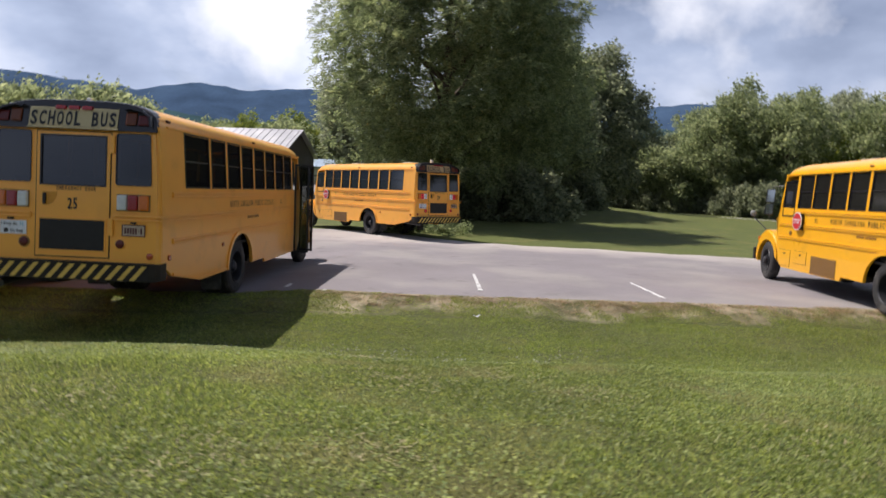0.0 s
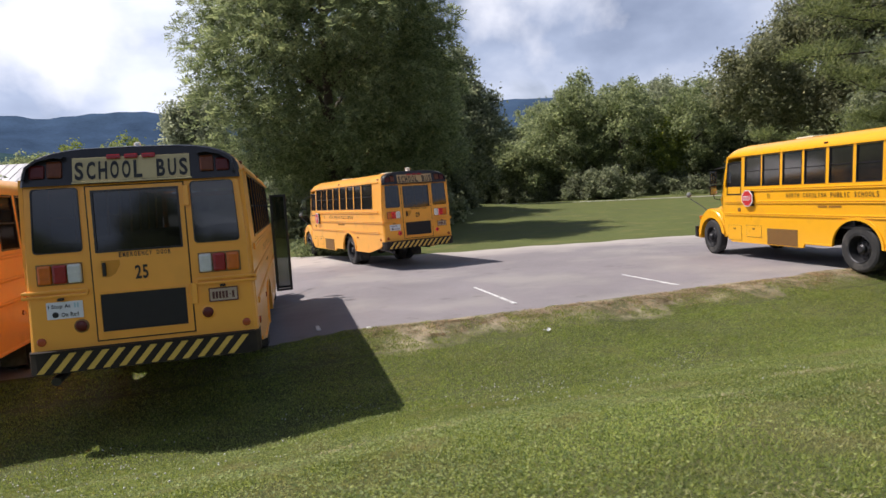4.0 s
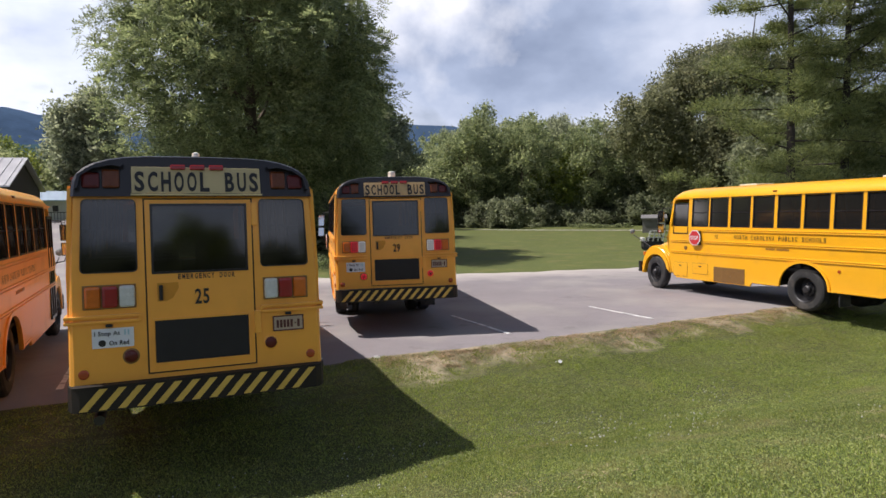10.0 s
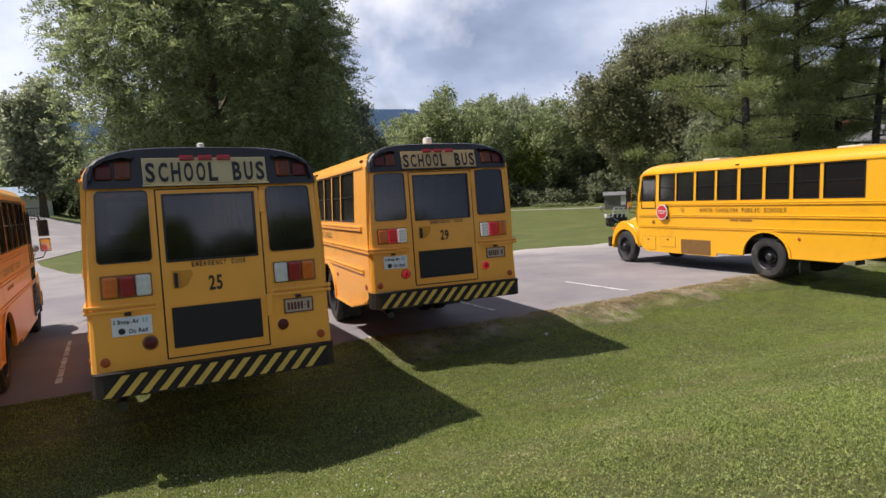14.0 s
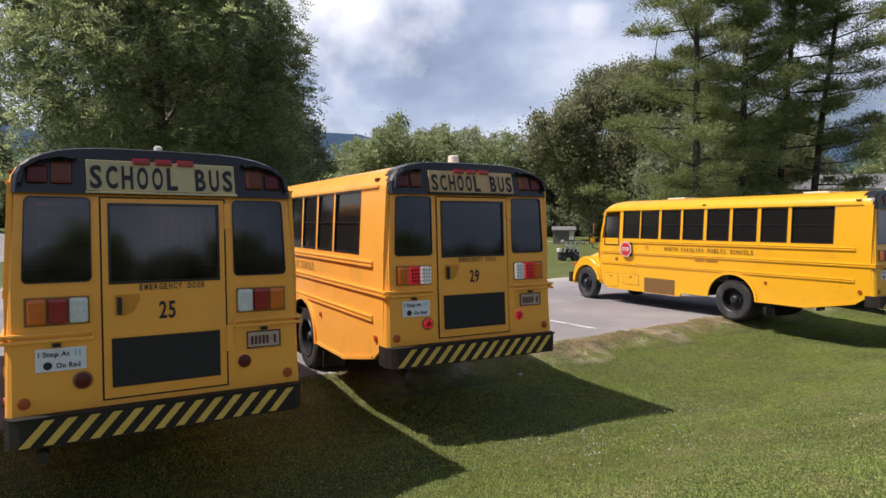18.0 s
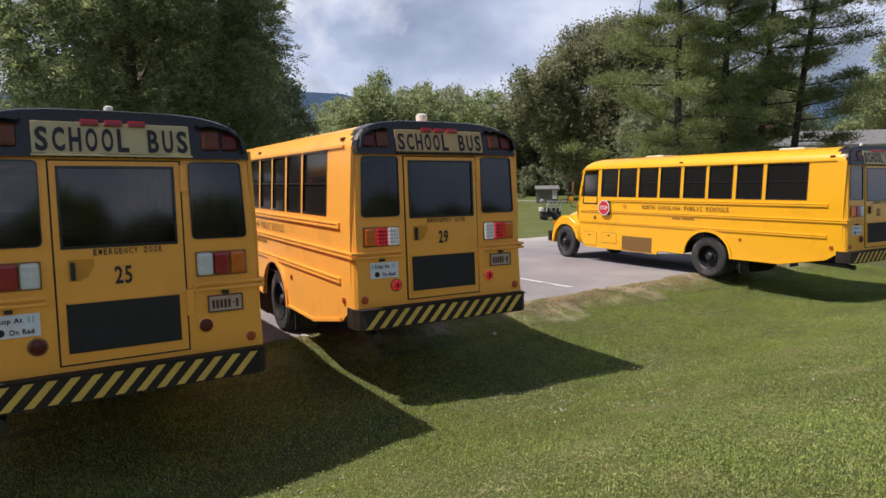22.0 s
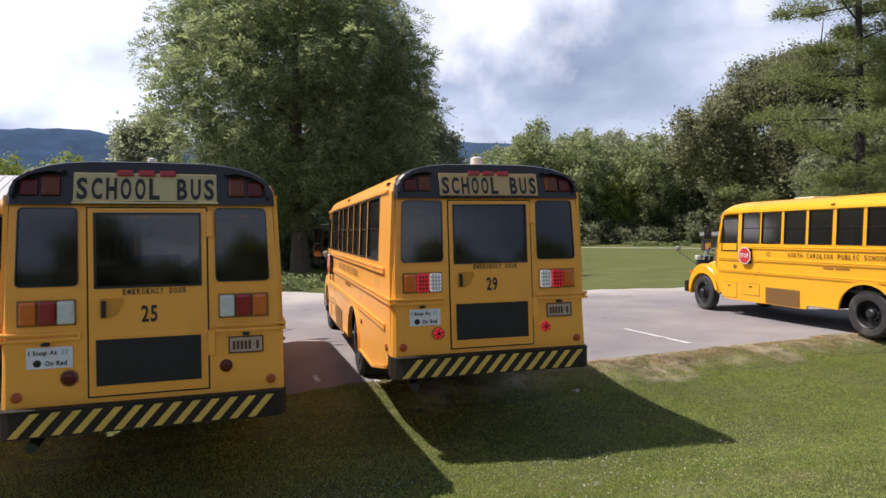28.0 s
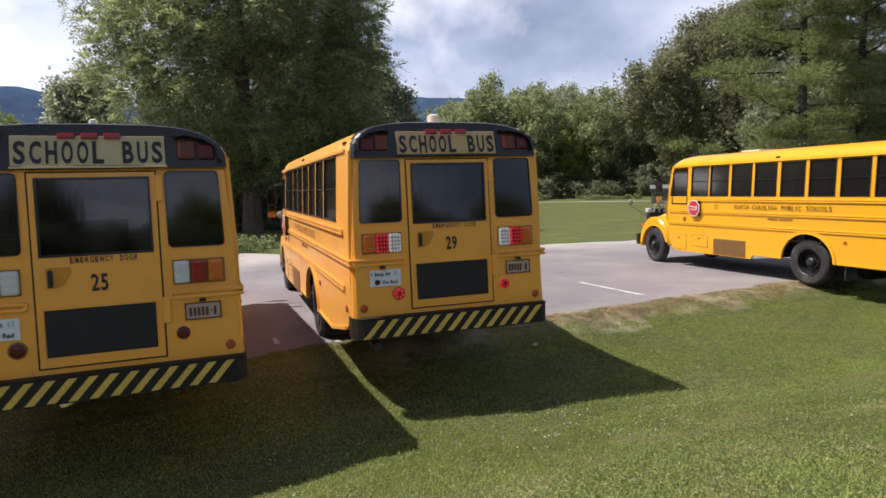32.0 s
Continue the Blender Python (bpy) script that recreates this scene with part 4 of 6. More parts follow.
def make_wheel(parent, side, y, dual, steer=0.0):
    wheel = new("wheel")
    wheel.parent = parent
    wheel.matrix_local = pose(side * 1.02, y, WHEEL_R, 0, 0, steer)
    if ("tyre", side, dual) not in CACHE:
        s = side
        bm = bmesh.new()
        w = 0.125
        prof = [(-w * 0.9, 0.30), (-w, 0.36), (-w, 0.46), (-w * 0.8, 0.505), (-w * 0.45, WHEEL_R), (-0.035, WHEEL_R), (-0.03, WHEEL_R - 0.012), (0.03, WHEEL_R - 0.012), (0.035, WHEEL_R), (w * 0.45, WHEEL_R), (w * 0.8, 0.505), (w, 0.46), (w, 0.36), (w * 0.9, 0.30)]
        lathe(bm, prof, "x", 36, caps=False)
        if dual:
            lathe(bm, [(u - s * 0.30, r) for u, r in prof], "x", 28, caps=False)
        t = bpy.data.meshes.new("tyre")
        bm.to_mesh(t)
        bm.free()
        t.materials.append(RUBBER)
        bm = bmesh.new()
        o = s * (0.0 if dual else 0.09)
        lathe(bm, [(s * w * 0.95, 0.312), (s * w * 1.04, 0.305), (s * w * 0.92, 0.285), (o - s * 0.07, 0.265), (o - s * 0.05, 0.18), (o, 0.16), (o + s * 0.01, 0.10)], "x", 32, caps=False)
        r = bpy.data.meshes.new("rim")
        bm.to_mesh(r)
        bm.free()
        r.materials.append(STEEL)
        bm = bmesh.new()
        lathe(bm, [(o, 0.105), (o + s * 0.07, 0.10), (o + s * 0.10, 0.07), (o + s * 0.105, 0.03)], "x", 16)
        for k in range(8):
            a = k * math.pi / 4
            lathe(bm, [(o, 0.018), (o + s * 0.035, 0.016)], "x", 6, (0, 0.14 * math.cos(a), 0.14 * math.sin(a)))
        h = bpy.data.meshes.new("hub")
        bm.to_mesh(h)
        bm.free()
        h.materials.append(STEEL)
        CACHE["tyre", side, dual] = (t, r, h)
    for nm, me in zip(("tyre", "rim", "hub"), CACHE["tyre", side, dual]):
        shared(nm, me, wheel)
    return wheel


def lamp_box(name, x0, x1, z0, z1, material, parent, y=-0.03, label=""):
    return part(name, lean(boxed(x0, x1, y, 0.02, z0, z1, bevel=0.028)), material, parent, label)


def disc(name, x, z, r, material, parent, depth=0.03, label="", rim=None):
    bm = lathe(bmesh.new(), [(0.02, r), (-depth * 0.6, r), (-depth, r * 0.8), (-depth * 1.15, r * 0.3)], "y", 20, (x, 0, z))
    ob = part(name, lean(bm), material, parent, label)
    if rim:
        bm = lathe(bmesh.new(), [(0.015, r * 1.25), (-0.008, r * 1.25), (-0.012, r * 1.02)], "y", 20, (x, 0, z))
        part("lamp_ring", lean(bm), rim, ob)
    return ob


def ring_frame(x0, x1, z0, z1, t, y0, y1):
    """A rectangular frame in the x-z plane."""
    bm = bmesh.new()
    box(bm, x0, x1, y0, y1, z0, z0 + t)
    box(bm, x0, x1, y0, y1, z1 - t, z1)
    box(bm, x0, x0 + t, y0, y1, z0 + t, z1 - t)
    box(bm, x1 - t, x1, y0, y1, z0 + t, z1 - t)
    return bm


def ring_frame_side(y0, y1, z0, z1, t, x0, x1):
    bm = bmesh.new()
    box(bm, x0, x1, y0, y1, z0, z0 + t)
    box(bm, x0, x1, y0, y1, z1 - t, z1)
    box(bm, x0, x1, y0, y0 + t, z0 + t, z1 - t)
    box(bm, x0, x1, y1 - t, y1, z0 + t, z1 - t)
    return bm


def pane(name, pts, material, parent):
    """A thin flat pane from four corners."""
    bm = bmesh.new()
    bm.faces.new([bm.verts.new(p) for p in pts])
    ob = part(name, bm, material, parent)
    ob.visible_shadow = False
    return ob


def rounded(x0, x1, z0, z1, r, n=5):
    """A rectangle with rounded corners, as points in the x-z plane."""
    pts = []
    for cx, cz, a0 in ((x1 - r, z1 - r, 0), (x0 + r, z1 - r, 90), (x0 + r, z0 + r, 180), (x1 - r, z0 + r, 270)):
        for k in range(n):
            a = radians(a0 + 90 * k / (n - 1))
            pts.append((cx + r * math.cos(a), cz + r * math.sin(a)))
    return pts


def band(outer, inner, y0, y1):
    """A flat ring between two outlines of as many points."""
    bm = bmesh.new()
    rings = [[bm.verts.new((x, y, z)) for x, z in o] for y, o in ((y0, outer), (y0, inner), (y1, inner), (y1, outer))]
    n = len(outer)
    for a, b in zip(rings, rings[1:] + rings[:1]):
        for i in range(n):
            bm.faces.new((a[i], a[(i + 1) % n], b[(i + 1) % n], b[i]))
    return bm


def make_bus(number, label, lit=False, tall_beacon=False, steer=0.0, open_door=False, paint=None):
    PAINT = paint or YELLOW
    bus = new("school_bus")
    tagged(bus, label, "school bus", "parked school buses")
    H = HALF

    # body sides, rear wall, roof, floor
    for s in (-1, 1):
        part("side_panel", prism(bmesh.new(), side_outline(), "x", s * H, s * (H - 0.04)), PAINT, bus)
        for hi, lo in zip((7.22,) + tuple(e - 0.67 for e in WIN_EDGES[:-1]) + (0.87,), WIN_EDGES + (0.10,)):
            part("pillar", boxed(min(s * H, s * (H - 0.04)), max(s * H, s * (H - 0.04)), lo, hi, SILL, HEAD), PAINT, bus)
    part("rear_wall", lean(boxed(-H + 0.05, H - 0.05, 0, 0.05, 0.93, SILL)), PAINT, bus)
    for x0, x1 in ((-H + 0.05, -1.085), (-0.575, -0.50), (0.50, 0.575), (1.085, H - 0.05)):
        part("rear_post", lean(boxed(x0, x1, 0, 0.05, SILL, 2.70)), PAINT, bus)
    part("rear_header", lean(boxed(-H + 0.05, H - 0.05, 0, 0.05, 2.70, 2.80)), PAINT, bus)
    for s in (-1, 1):
        cor = prism(bmesh.new(), [(s * H, 0.12), (s * H, 0.06), (s * (H - 0.015), 0.025), (s * (H - 0.05), 0.0), (s * (H - 0.06), 0.05), (s * (H - 0.05), 0.12)], "z", 0.93, 2.80)
        part("corner_post", lean(cor), PAINT, bus)
    arc = roof_sections()
    rings = []
    roof = bmesh.new()
    for y, dz, sx in ((0.14, -0.01, 0.985), (0.3, 0, 1), (7.5, 0, 1), (7.8, -0.03, 0.99), (8.0, -0.10, 0.97), (8.12, -0.2, 0.95)):
        rings.append([roof.verts.new((x * sx, y, min(z, 9) + dz * (1 if z > HEAD else 0.3))) for x, z in arc])
    for a, b in zip(rings, rings[1:]):
        for i in range(len(a) - 1):
            roof.faces.new((a[i], a[i + 1], b[i + 1], b[i]))
    part("roof", roof, PAINT, bus, smooth=True)
    for y in (1.5, 5.6):
        hatch = part("roof_hatch", boxed(-0.32, 0.32, y, y + 0.62, 3.10, 3.165, bevel=0.025), HATCH, bus, "low pale roof escape hatch")
        part("hatch_rim", boxed(-0.38, 0.38, y - 0.05, y + 0.67, 3.07, 3.115, bevel=0.01), PAINT, hatch)
    lining = bmesh.new()
    box(lining, -H + 0.06, H - 0.06, 0.2, 7.9, 2.86, 2.88)
    part("ceiling_lining", lining, LINER, bus)
    part("cabin_floor", boxed(-H + 0.05, H - 0.05, 0.1, 8.0, 0.95, 1.0), CHASSIS, bus)
    for s in (-1, 1):
        gut = bmesh.new()
        box(gut, s * H, s * (H + 0.02), 0.3, 7.9, HEAD + 0.0, HEAD + 0.03)
        part("drip_rail", gut, PAINT, bus)
        for z, y0, y1 in ((1.86, 0.42, 7.0), (1.53, 0.06, 8.0), (1.20, 0.42, 8.0)):
            for dz in (0.0, 0.045):
                if z == 1.20 and dz == 0:
                    pass
                rib = bmesh.new()
                box(rib, s * (H - 0.005), s * (H + 0.022), y0, y1, z + dz - 0.016, z + dz + 0.016, bevel=0.008)
                part("rub_rail", rib, PAINT, bus)
            part("rub_rail_end", boxed(min(s * (H - 0.005), s * (H + 0.021)), max(s * (H - 0.005), s * (H + 0.021)), y0 - 0.012, y0 + 0.02, z - 0.016, z + 0.061, bevel=0.007), PAINT, bus)
        for y0, y1 in ((1.45, 2.64), (4.06, 4.9)):
            part("skirt_rail", boxed(min(s * (H - 0.005), s * (H + 0.018)), max(s * (H - 0.005), s * (H + 0.018)), y0, y1, 0.54, 0.58, bevel=0.006), PAINT, bus)
        part("skirt_rail", prism(bmesh.new(), [(1.45, 0.54), (0.42, 0.73), (0.42, 0.77), (1.45, 0.58)], "x", s * (H - 0.005), s * (H + 0.018)), PAINT, bus)
        lip = bmesh.new()
        o, i = [], []
        for k in range(17):
            a = math.pi * k / 16
            o.append((REAR_AXLE + 0.73 * math.cos(a), 0.54 + 0.68 * math.sin(a)))
            i.append((REAR_AXLE + 0.67 * math.cos(a), 0.54 + 0.61 * math.sin(a)))
        prism(lip, o + i[::-1], "x", s * (H - 0.01), s * (H + 0.03))
        part("wheel_arch_lip", lip, PAINT, bus)
        # side windows, each in its frame with a split across
        for k, e in enumerate(WIN_EDGES):
            y1, y0 = e, (0.87 if k == 7 else e - 0.67)
            fr = ring_frame_side(y0, y1, SILL, HEAD, 0.025, s * (H - 0.012), s * (H + 0.006))
            w = part("window", fr, BLACK, bus)
            pane("pane", [(s * (H - 0.02), y0, SILL), (s * (H - 0.02), y1, SILL), (s * (H - 0.02), y1, HEAD), (s * (H - 0.02), y0, HEAD)], GLASS_DARK, w)
            sp = boxed(min(s * (H - 0.03), s * (H - 0.008)), max(s * (H - 0.03), s * (H - 0.008)), y0 + 0.025, y1 - 0.025, 2.37, 2.395)
            part("sash_bar", sp, BLACK, w)
        for y in (0.35, 4.2):
            bm = boxed(s * (H - 0.03) - 0.03, s * (H - 0.03) + 0.03, y, y + 0.10, 2.88, 2.92, bevel=0.012)
            part("marker_lamp", bm, DARK_AMBER, bus)
        part("side_marker_lamp", lathe(bmesh.new(), [(s * (H - 0.01), 0.045), (s * (H + 0.02), 0.04)], "x", 14, (0, 0.30, 1.0)), MARKER, bus)
        part("side_reflector", lathe(bmesh.new(), [(s * (H - 0.01), 0.04), (s * (H + 0.018), 0.035)], "x", 14, (0, 2.42, 1.02)), MARKER, bus)

    # rear: door, windows, lamps, lettering
    d = part("emergency_door", lean(boxed(-0.50, 0.50, -0.012, 0.03, 1.00, 1.965)), PAINT, bus, "yellow rear emergency door with a dark lower panel")
    for x0, x1 in ((-0.50, -0.45), (0.45, 0.50)):
        part("door_stile", lean(boxed(x0, x1, -0.012, 0.03, 1.965, 2.69)), PAINT, d)
    part("door_rail", lean(boxed(-0.45, 0.45, -0.012, 0.03, 2.645, 2.69)), PAINT, d)
    gap = ring_frame(-0.515, 0.515, 0.985, 2.702, 0.012, -0.004, 0.01)
    part("door_seal", lean(gap), MATTE, d)
    part("door_panel", lean(boxed(-0.44, 0.44, -0.02, 0.0, 1.09, 1.50)), MATTE, d, "matte black lower door panel")
    part("panel_trim", lean(ring_frame(-0.465, 0.465, 1.065, 1.525, 0.018, -0.022, -0.008)), PAINT, d)
    part("window_seal", lean(ring_frame(-0.455, 0.455, 1.96, 2.65, 0.02, -0.02, 0.02)), BLACK, d)
    pane("door_pane", [(-0.45, lean_y(1.97), 1.97), (0.45, lean_y(1.97), 1.97), (0.45, lean_y(2.65), 2.65), (-0.45, lean_y(2.65), 2.65)], GLASS, d)
    # flat plate, no hollow: the recess's shade is put into its darker yellow
    recess = bmesh.new()
    prism(recess, [(-0.41, 1.69), (-0.41, 1.87), (-0.22, 1.87), (-0.215, 1.82), (-0.27, 1.72), (-0.33, 1.69)], "y", -0.016, -0.008)
    part("handle_recess", lean(recess), mat("shaded_yellow_recess", (0.60, 0.25, 0.012), 0.45, noise_scale=4, vary=0.1), d)
    part("door_handle", lean(boxed(-0.395, -0.36, -0.05, -0.01, 1.70, 1.85, bevel=0.01)), CHASSIS, d, "black upright door handle")
    for z0, z1 in ((2.42, 2.66), (1.30, 1.54)):
        part("door_hinge", lean(boxed(0.50, 0.565, -0.035, 0.0, z0, z1, bevel=0.012)), PAINT, d)
    spaced("EMERGENCY DOOR", 0.052, 0.55, INK, d, pose(0.05, lean_y(1.93) - 0.014, 1.925, -3.15), 0.02, 0.68)
    if number:
        letters("bus_number", number, 0.155, 0.135, INK, d, pose(0.0, lean_y(1.72) - 0.014, 1.72, -3.15))
    for s in (-1, 1):
        x0, x1 = (0.575, 1.085) if s > 0 else (-1.085, -0.575)
        inner = rounded(x0 + 0.004, x1 - 0.004, 1.99, 2.695, 0.045)
        w = part("rear_window", lean(band(inner, rounded(x0 + 0.014, x1 - 0.014, 2.0, 2.685, 0.038), -0.014, 0.02)), BLACK, bus)
        part("window_surround", lean(band(rounded(x0 - 0.005, x1 + 0.005, 1.98, 2.705, 0.004), inner, -0.006, 0.02)), PAINT, w)
        pane("pane", [(x0, lean_y(1.99), 1.99), (x1, lean_y(1.99), 1.99), (x1, lean_y(2.69), 2.69), (x0, lean_y(2.69), 2.69)], GLASS, w)
        back = part("lamp_housing", lean(boxed(min(s * 0.60, s * 1.06), max(s * 0.60, s * 1.06), -0.012, 0.0, 1.645, 1.875, bevel=0.008)), BROWN, bus, "row of white, red and amber rear lamps")
        for k, m in enumerate((LIT_WHITE if lit else CLEAR, LIT_RED if lit else RED_LENS, AMBER)):
            a, b = s * (0.61 + 0.148 * k), s * (0.61 + 0.148 * k + 0.138)
            lens = lamp_box("lens", min(a, b), max(a, b), 1.655, 1.865, m, back, -0.045)
            if k < 2 and lit:
                lat = bmesh.new()
                for i in range(1, 4):
                    box(lat, min(a, b) + 0.0345 * i - 0.008, min(a, b) + 0.0345 * i + 0.008, -0.05, -0.04, 1.657, 1.863)
                for i in range(1, 5):
                    box(lat, min(a, b) + 0.004, max(a, b) - 0.004, -0.05, -0.04, 1.655 + 0.042 * i - 0.009, 1.655 + 0.042 * i + 0.009)
                part("led_grid", lean(lat), RED_LENS if k else LED_GREY, lens)
            else:
                lat = bmesh.new()
                for i in range(5):
                    box(lat, min(a, b) + 0.01, max(a, b) - 0.01, -0.05, -0.04, 1.675 + 0.037 * i, 1.685 + 0.037 * i)
                part("lens_ribs", lean(lat), m, lens)
        for dz in (0.0, 0.05):
            rib = bmesh.new()
            box(rib, min(s * 0.575, s * (H + 0.02)), max(s * 0.575, s * (H + 0.02)), -0.03, 0.02, 1.525 + dz - 0.016, 1.525 + dz + 0.016, bevel=0.01)
            part("rub_rail", lean(rib), PAINT, bus)
        endcap = boxed(s * 0.575 - 0.014, s * 0.575 + 0.014, -0.028, 0.02, 1.52, 1.58, bevel=0.008)
        part("rub_rail_end", lean(endcap), PAINT, bus)
        disc("brake_lamp" if lit else "round_lamp", s * 0.66, 1.186 + 0.008 * s, 0.06, LIT_RED if lit else DEEP_LENS, bus, rim=PAINT if s > 0 else BROWN)
        if lit:
            star = bmesh.new()
            for q in range(3):
                a = math.pi * q / 3 + 0.3
                dx, dz = math.cos(a), math.sin(a)
                prism(star, [(s * 0.66 + dx * 0.055 - dz * 0.006, 1.186 + 0.008 * s + dz * 0.055 + dx * 0.006), (s * 0.66 - dx * 0.055 - dz * 0.006, 1.186 + 0.008 * s - dz * 0.055 + dx * 0.006), (s * 0.66 - dx * 0.055 + dz * 0.006, 1.186 + 0.008 * s - dz * 0.055 - dx * 0.006), (s * 0.66 + dx * 0.055 + dz * 0.006, 1.186 + 0.008 * s + dz * 0.055 - dx * 0.006)], "y", -0.042 - 0.001 * q, -0.03)
            part("led_spokes", lean(star), DEEP_LENS, bus)
        disc("reflector", s * 1.07, 1.037, 0.045, MARKER, bus, 0.015)
    sticker = part("sticker", lean(boxed(-0.99, -0.63, -0.012, 0.0, 1.275, 1.46)), WHITE, bus, "white sticker about stopping at railway crossings")
    letters("sticker_words", "I Stop At", 0.055, 0.22, INK, sticker, pose(-0.86, lean_y(1.41) - 0.014, 1.408, -3.15))
    letters("sticker_words", "On Red", 0.045, 0.17, INK, sticker, pose(-0.76, lean_y(1.32) - 0.014, 1.32, -3.15))
    bm = bmesh.new()
    lathe(bm, [(-0.013, 0.032), (-0.016, 0.032)], "y", 16, (-0.905, lean_y(1.32), 1.322))
    part("sticker_badge", bm, INK, sticker)
    bm = bmesh.new()
    for k in range(2):
        box(bm, -0.715 + 0.03 * k, -0.70 + 0.03 * k, -0.016, -0.012, 1.39, 1.44)
    part("sticker_badge", lean(bm), mat("pale_blue_print", (0.35, 0.55, 0.6), 0.5), sticker)
    plate = part("number_plate", lean(boxed(0.69, 1.0, -0.014, 0.0, 1.31, 1.46, bevel=0.004)), PLATE, bus, "white number plate with dark red characters")
    bm = bmesh.new()
    for k in range(7):
        if k == 5:
            box(bm, 0.728 + 0.036 * k, 0.745 + 0.036 * k, -0.018, -0.012, 1.375, 1.387)
        else:
            box(bm, 0.722 + 0.036 * k, 0.747 + 0.036 * k, -0.018, -0.012, 1.34, 1.42)
    part("plate_bars", lean(bm), PLATE_INK, plate)
    part("plate_frame", lean(ring_frame(0.685, 1.005, 1.305, 1.465, 0.012, -0.02, -0.01)), PLATE_INK, plate)
    for x in (-0.84, 0.845):
        part("plate_lamp", lean(boxed(x - 0.03, x + 0.03, -0.05, 0.0, 1.475, 1.50, bevel=0.006)), CHASSIS, bus)

    # black rear cap with sign and warning lamps
    top = [(x * 0.985, z + 0.012) for x, z in arc]
    cap = bmesh.new()
    rr = []
    for y, sc in ((-0.05, 0.965), (-0.02, 0.99), (0.10, 1.0), (0.20, 1.0)):
        rr.append([cap.verts.new((x * sc, y, 2.72 + (z - 2.72) * (sc if z > 2.8 else 1))) for x, z in [(top[0][0], 2.72)] + top + [(top[-1][0], 2.72)]])
    for a, b in zip(rr, rr[1:]):
        for i in range(len(a) - 1):
            cap.faces.new((a[i], a[i + 1], b[i + 1], b[i]))
    cap.faces.new(rr[0])
    c = part("rear_cap", lean(cap), BLACK, bus, "glossy black rear roof cap")
    sg = part("sign_panel", lean(boxed(-0.61, 0.605, -0.062, -0.04, 2.752, 3.012, bevel=0.003)), TAN if number == "29" else CREAM, bus, "faded cream reflective sign panel")
    spaced("SCHOOL BUS", 0.205, 1.19, INK, sg, pose(0, lean_y(2.865) - 0.063, 2.865, -14.0), 0.03)
    part("sign_trim", lean(boxed(-0.62, 0.62, -0.075, -0.04, 2.728, 2.748, bevel=0.004)), CREAM if number != "29" else CHASSIS, c)
    for k in range(7):
        part("rivet", lean(lathe(bmesh.new(), [(-0.05, 0.010), (-0.06, 0.008)], "y", 8, (-0.45 + 0.15 * k, 0, 2.722))), CHASSIS, c)
    for k in range(3):
        part("roof_lamp", lean(boxed(-0.255 + 0.18 * k, -0.115 + 0.18 * k, -0.09, -0.05, 2.985, 3.038, bevel=0.012)), RED_LENS, c, "small red clearance lamp")
    for s in (-1, 1):
        hood = bmesh.new()
        o = [(s * 0.68, 2.79), (s * 0.68, 3.03), (s * 0.80, 3.045), (s * 0.98, 3.01), (s * 1.10, 2.93), (s * 1.13, 2.79)]
        i = [(s * 0.705, 2.80), (s * 0.705, 3.005), (s * 0.80, 3.02), (s * 0.965, 2.985), (s * 1.075, 2.915), (s * 1.10, 2.80)]
        prism(hood, o[1:] + i[1:][::-1], "y", -0.12, -0.03)
        part("lamp_hood", lean(hood), BLACK, c)
        for k, m in ((0, DARK_AMBER), (1, DEEP_LENS)):
            a, b = s * (0.72 + 0.185 * k), s * (0.72 + 0.185 * k + 0.165)
            part("warning_lamp", lean(boxed(min(a, b), max(a, b), -0.075, -0.04, 2.80, 2.985 - 0.035 * k, bevel=0.025)), m, c)
    if tall_beacon:
        b = part("beacon", lathe(bmesh.new(), [(3.10, 0.085), (3.14, 0.085), (3.145, 0.075), (3.24, 0.072), (3.255, 0.05)], "z", 20, (0, 0.55, 0)), BEACON, bus, "cream strobe beacon on the roof")
    else:
        b = part("beacon", lathe(bmesh.new(), [(3.09, 0.05), (3.13, 0.05), (3.135, 0.04), (3.185, 0.036), (3.195, 0.02)], "z", 16, (0, 0.45, 0)), BEACON, bus, "small white beacon on the roof")
    part("beacon_base", lathe(bmesh.new(), [(3.06, 0.10), (3.105, 0.095)], "z", 16, (0, 0.55 if tall_beacon else 0.45, 0)), CHASSIS, b)

    # striped rear bumper
    bump = bmesh.new()
    prism(bump, [(-1.21, 0.2), (-1.21, 0.02), (-1.17, -0.07), (-1.1, -0.12), (1.1, -0.12), (1.17, -0.07), (1.21, 0.02), (1.21, 0.2), (1.16, 0.2), (1.16, 0.0), (-1.16, 0.0), (-1.16, 0.2)], "z", 0.70, 0.935)
    bp = part("rear_bumper", bump, BUMPER, bus, "black rear bumper with slanted yellow stripes")
    for k in range(13):
        x = -1.11 + 0.163 * k
        bm = bmesh.new()
        prism(bm, [(x, 0.715), (x + 0.07, 0.715), (x + 0.245, 0.915), (x + 0.175, 0.915)], "y", -0.126, -0.119)
        if x + 0.245 < 1.17:
            part("stripe", bm, STRIPE, bp)
    part("bumper_lip", boxed(-1.15, 1.15, -0.13, -0.02, 0.93, 0.945, bevel=0.004), BUMPER, bp)

    # running gear
    ch = bmesh.new()
    for s in (-1, 1):
        box(ch, s * 0.42 - 0.05, s * 0.42 + 0.05, 0.2, 9.3, 0.62, 0.88)
    box(ch, -1.0, 1.0, 4.4, 7.8, 0.5, 0.62)
    box(ch, -0.95, 0.95, 0.3, 2.4, 0.72, 0.92)
    box(ch, -1.0, 1.0, REAR_AXLE - 0.07, REAR_AXLE + 0.07, 0.45, 0.59)
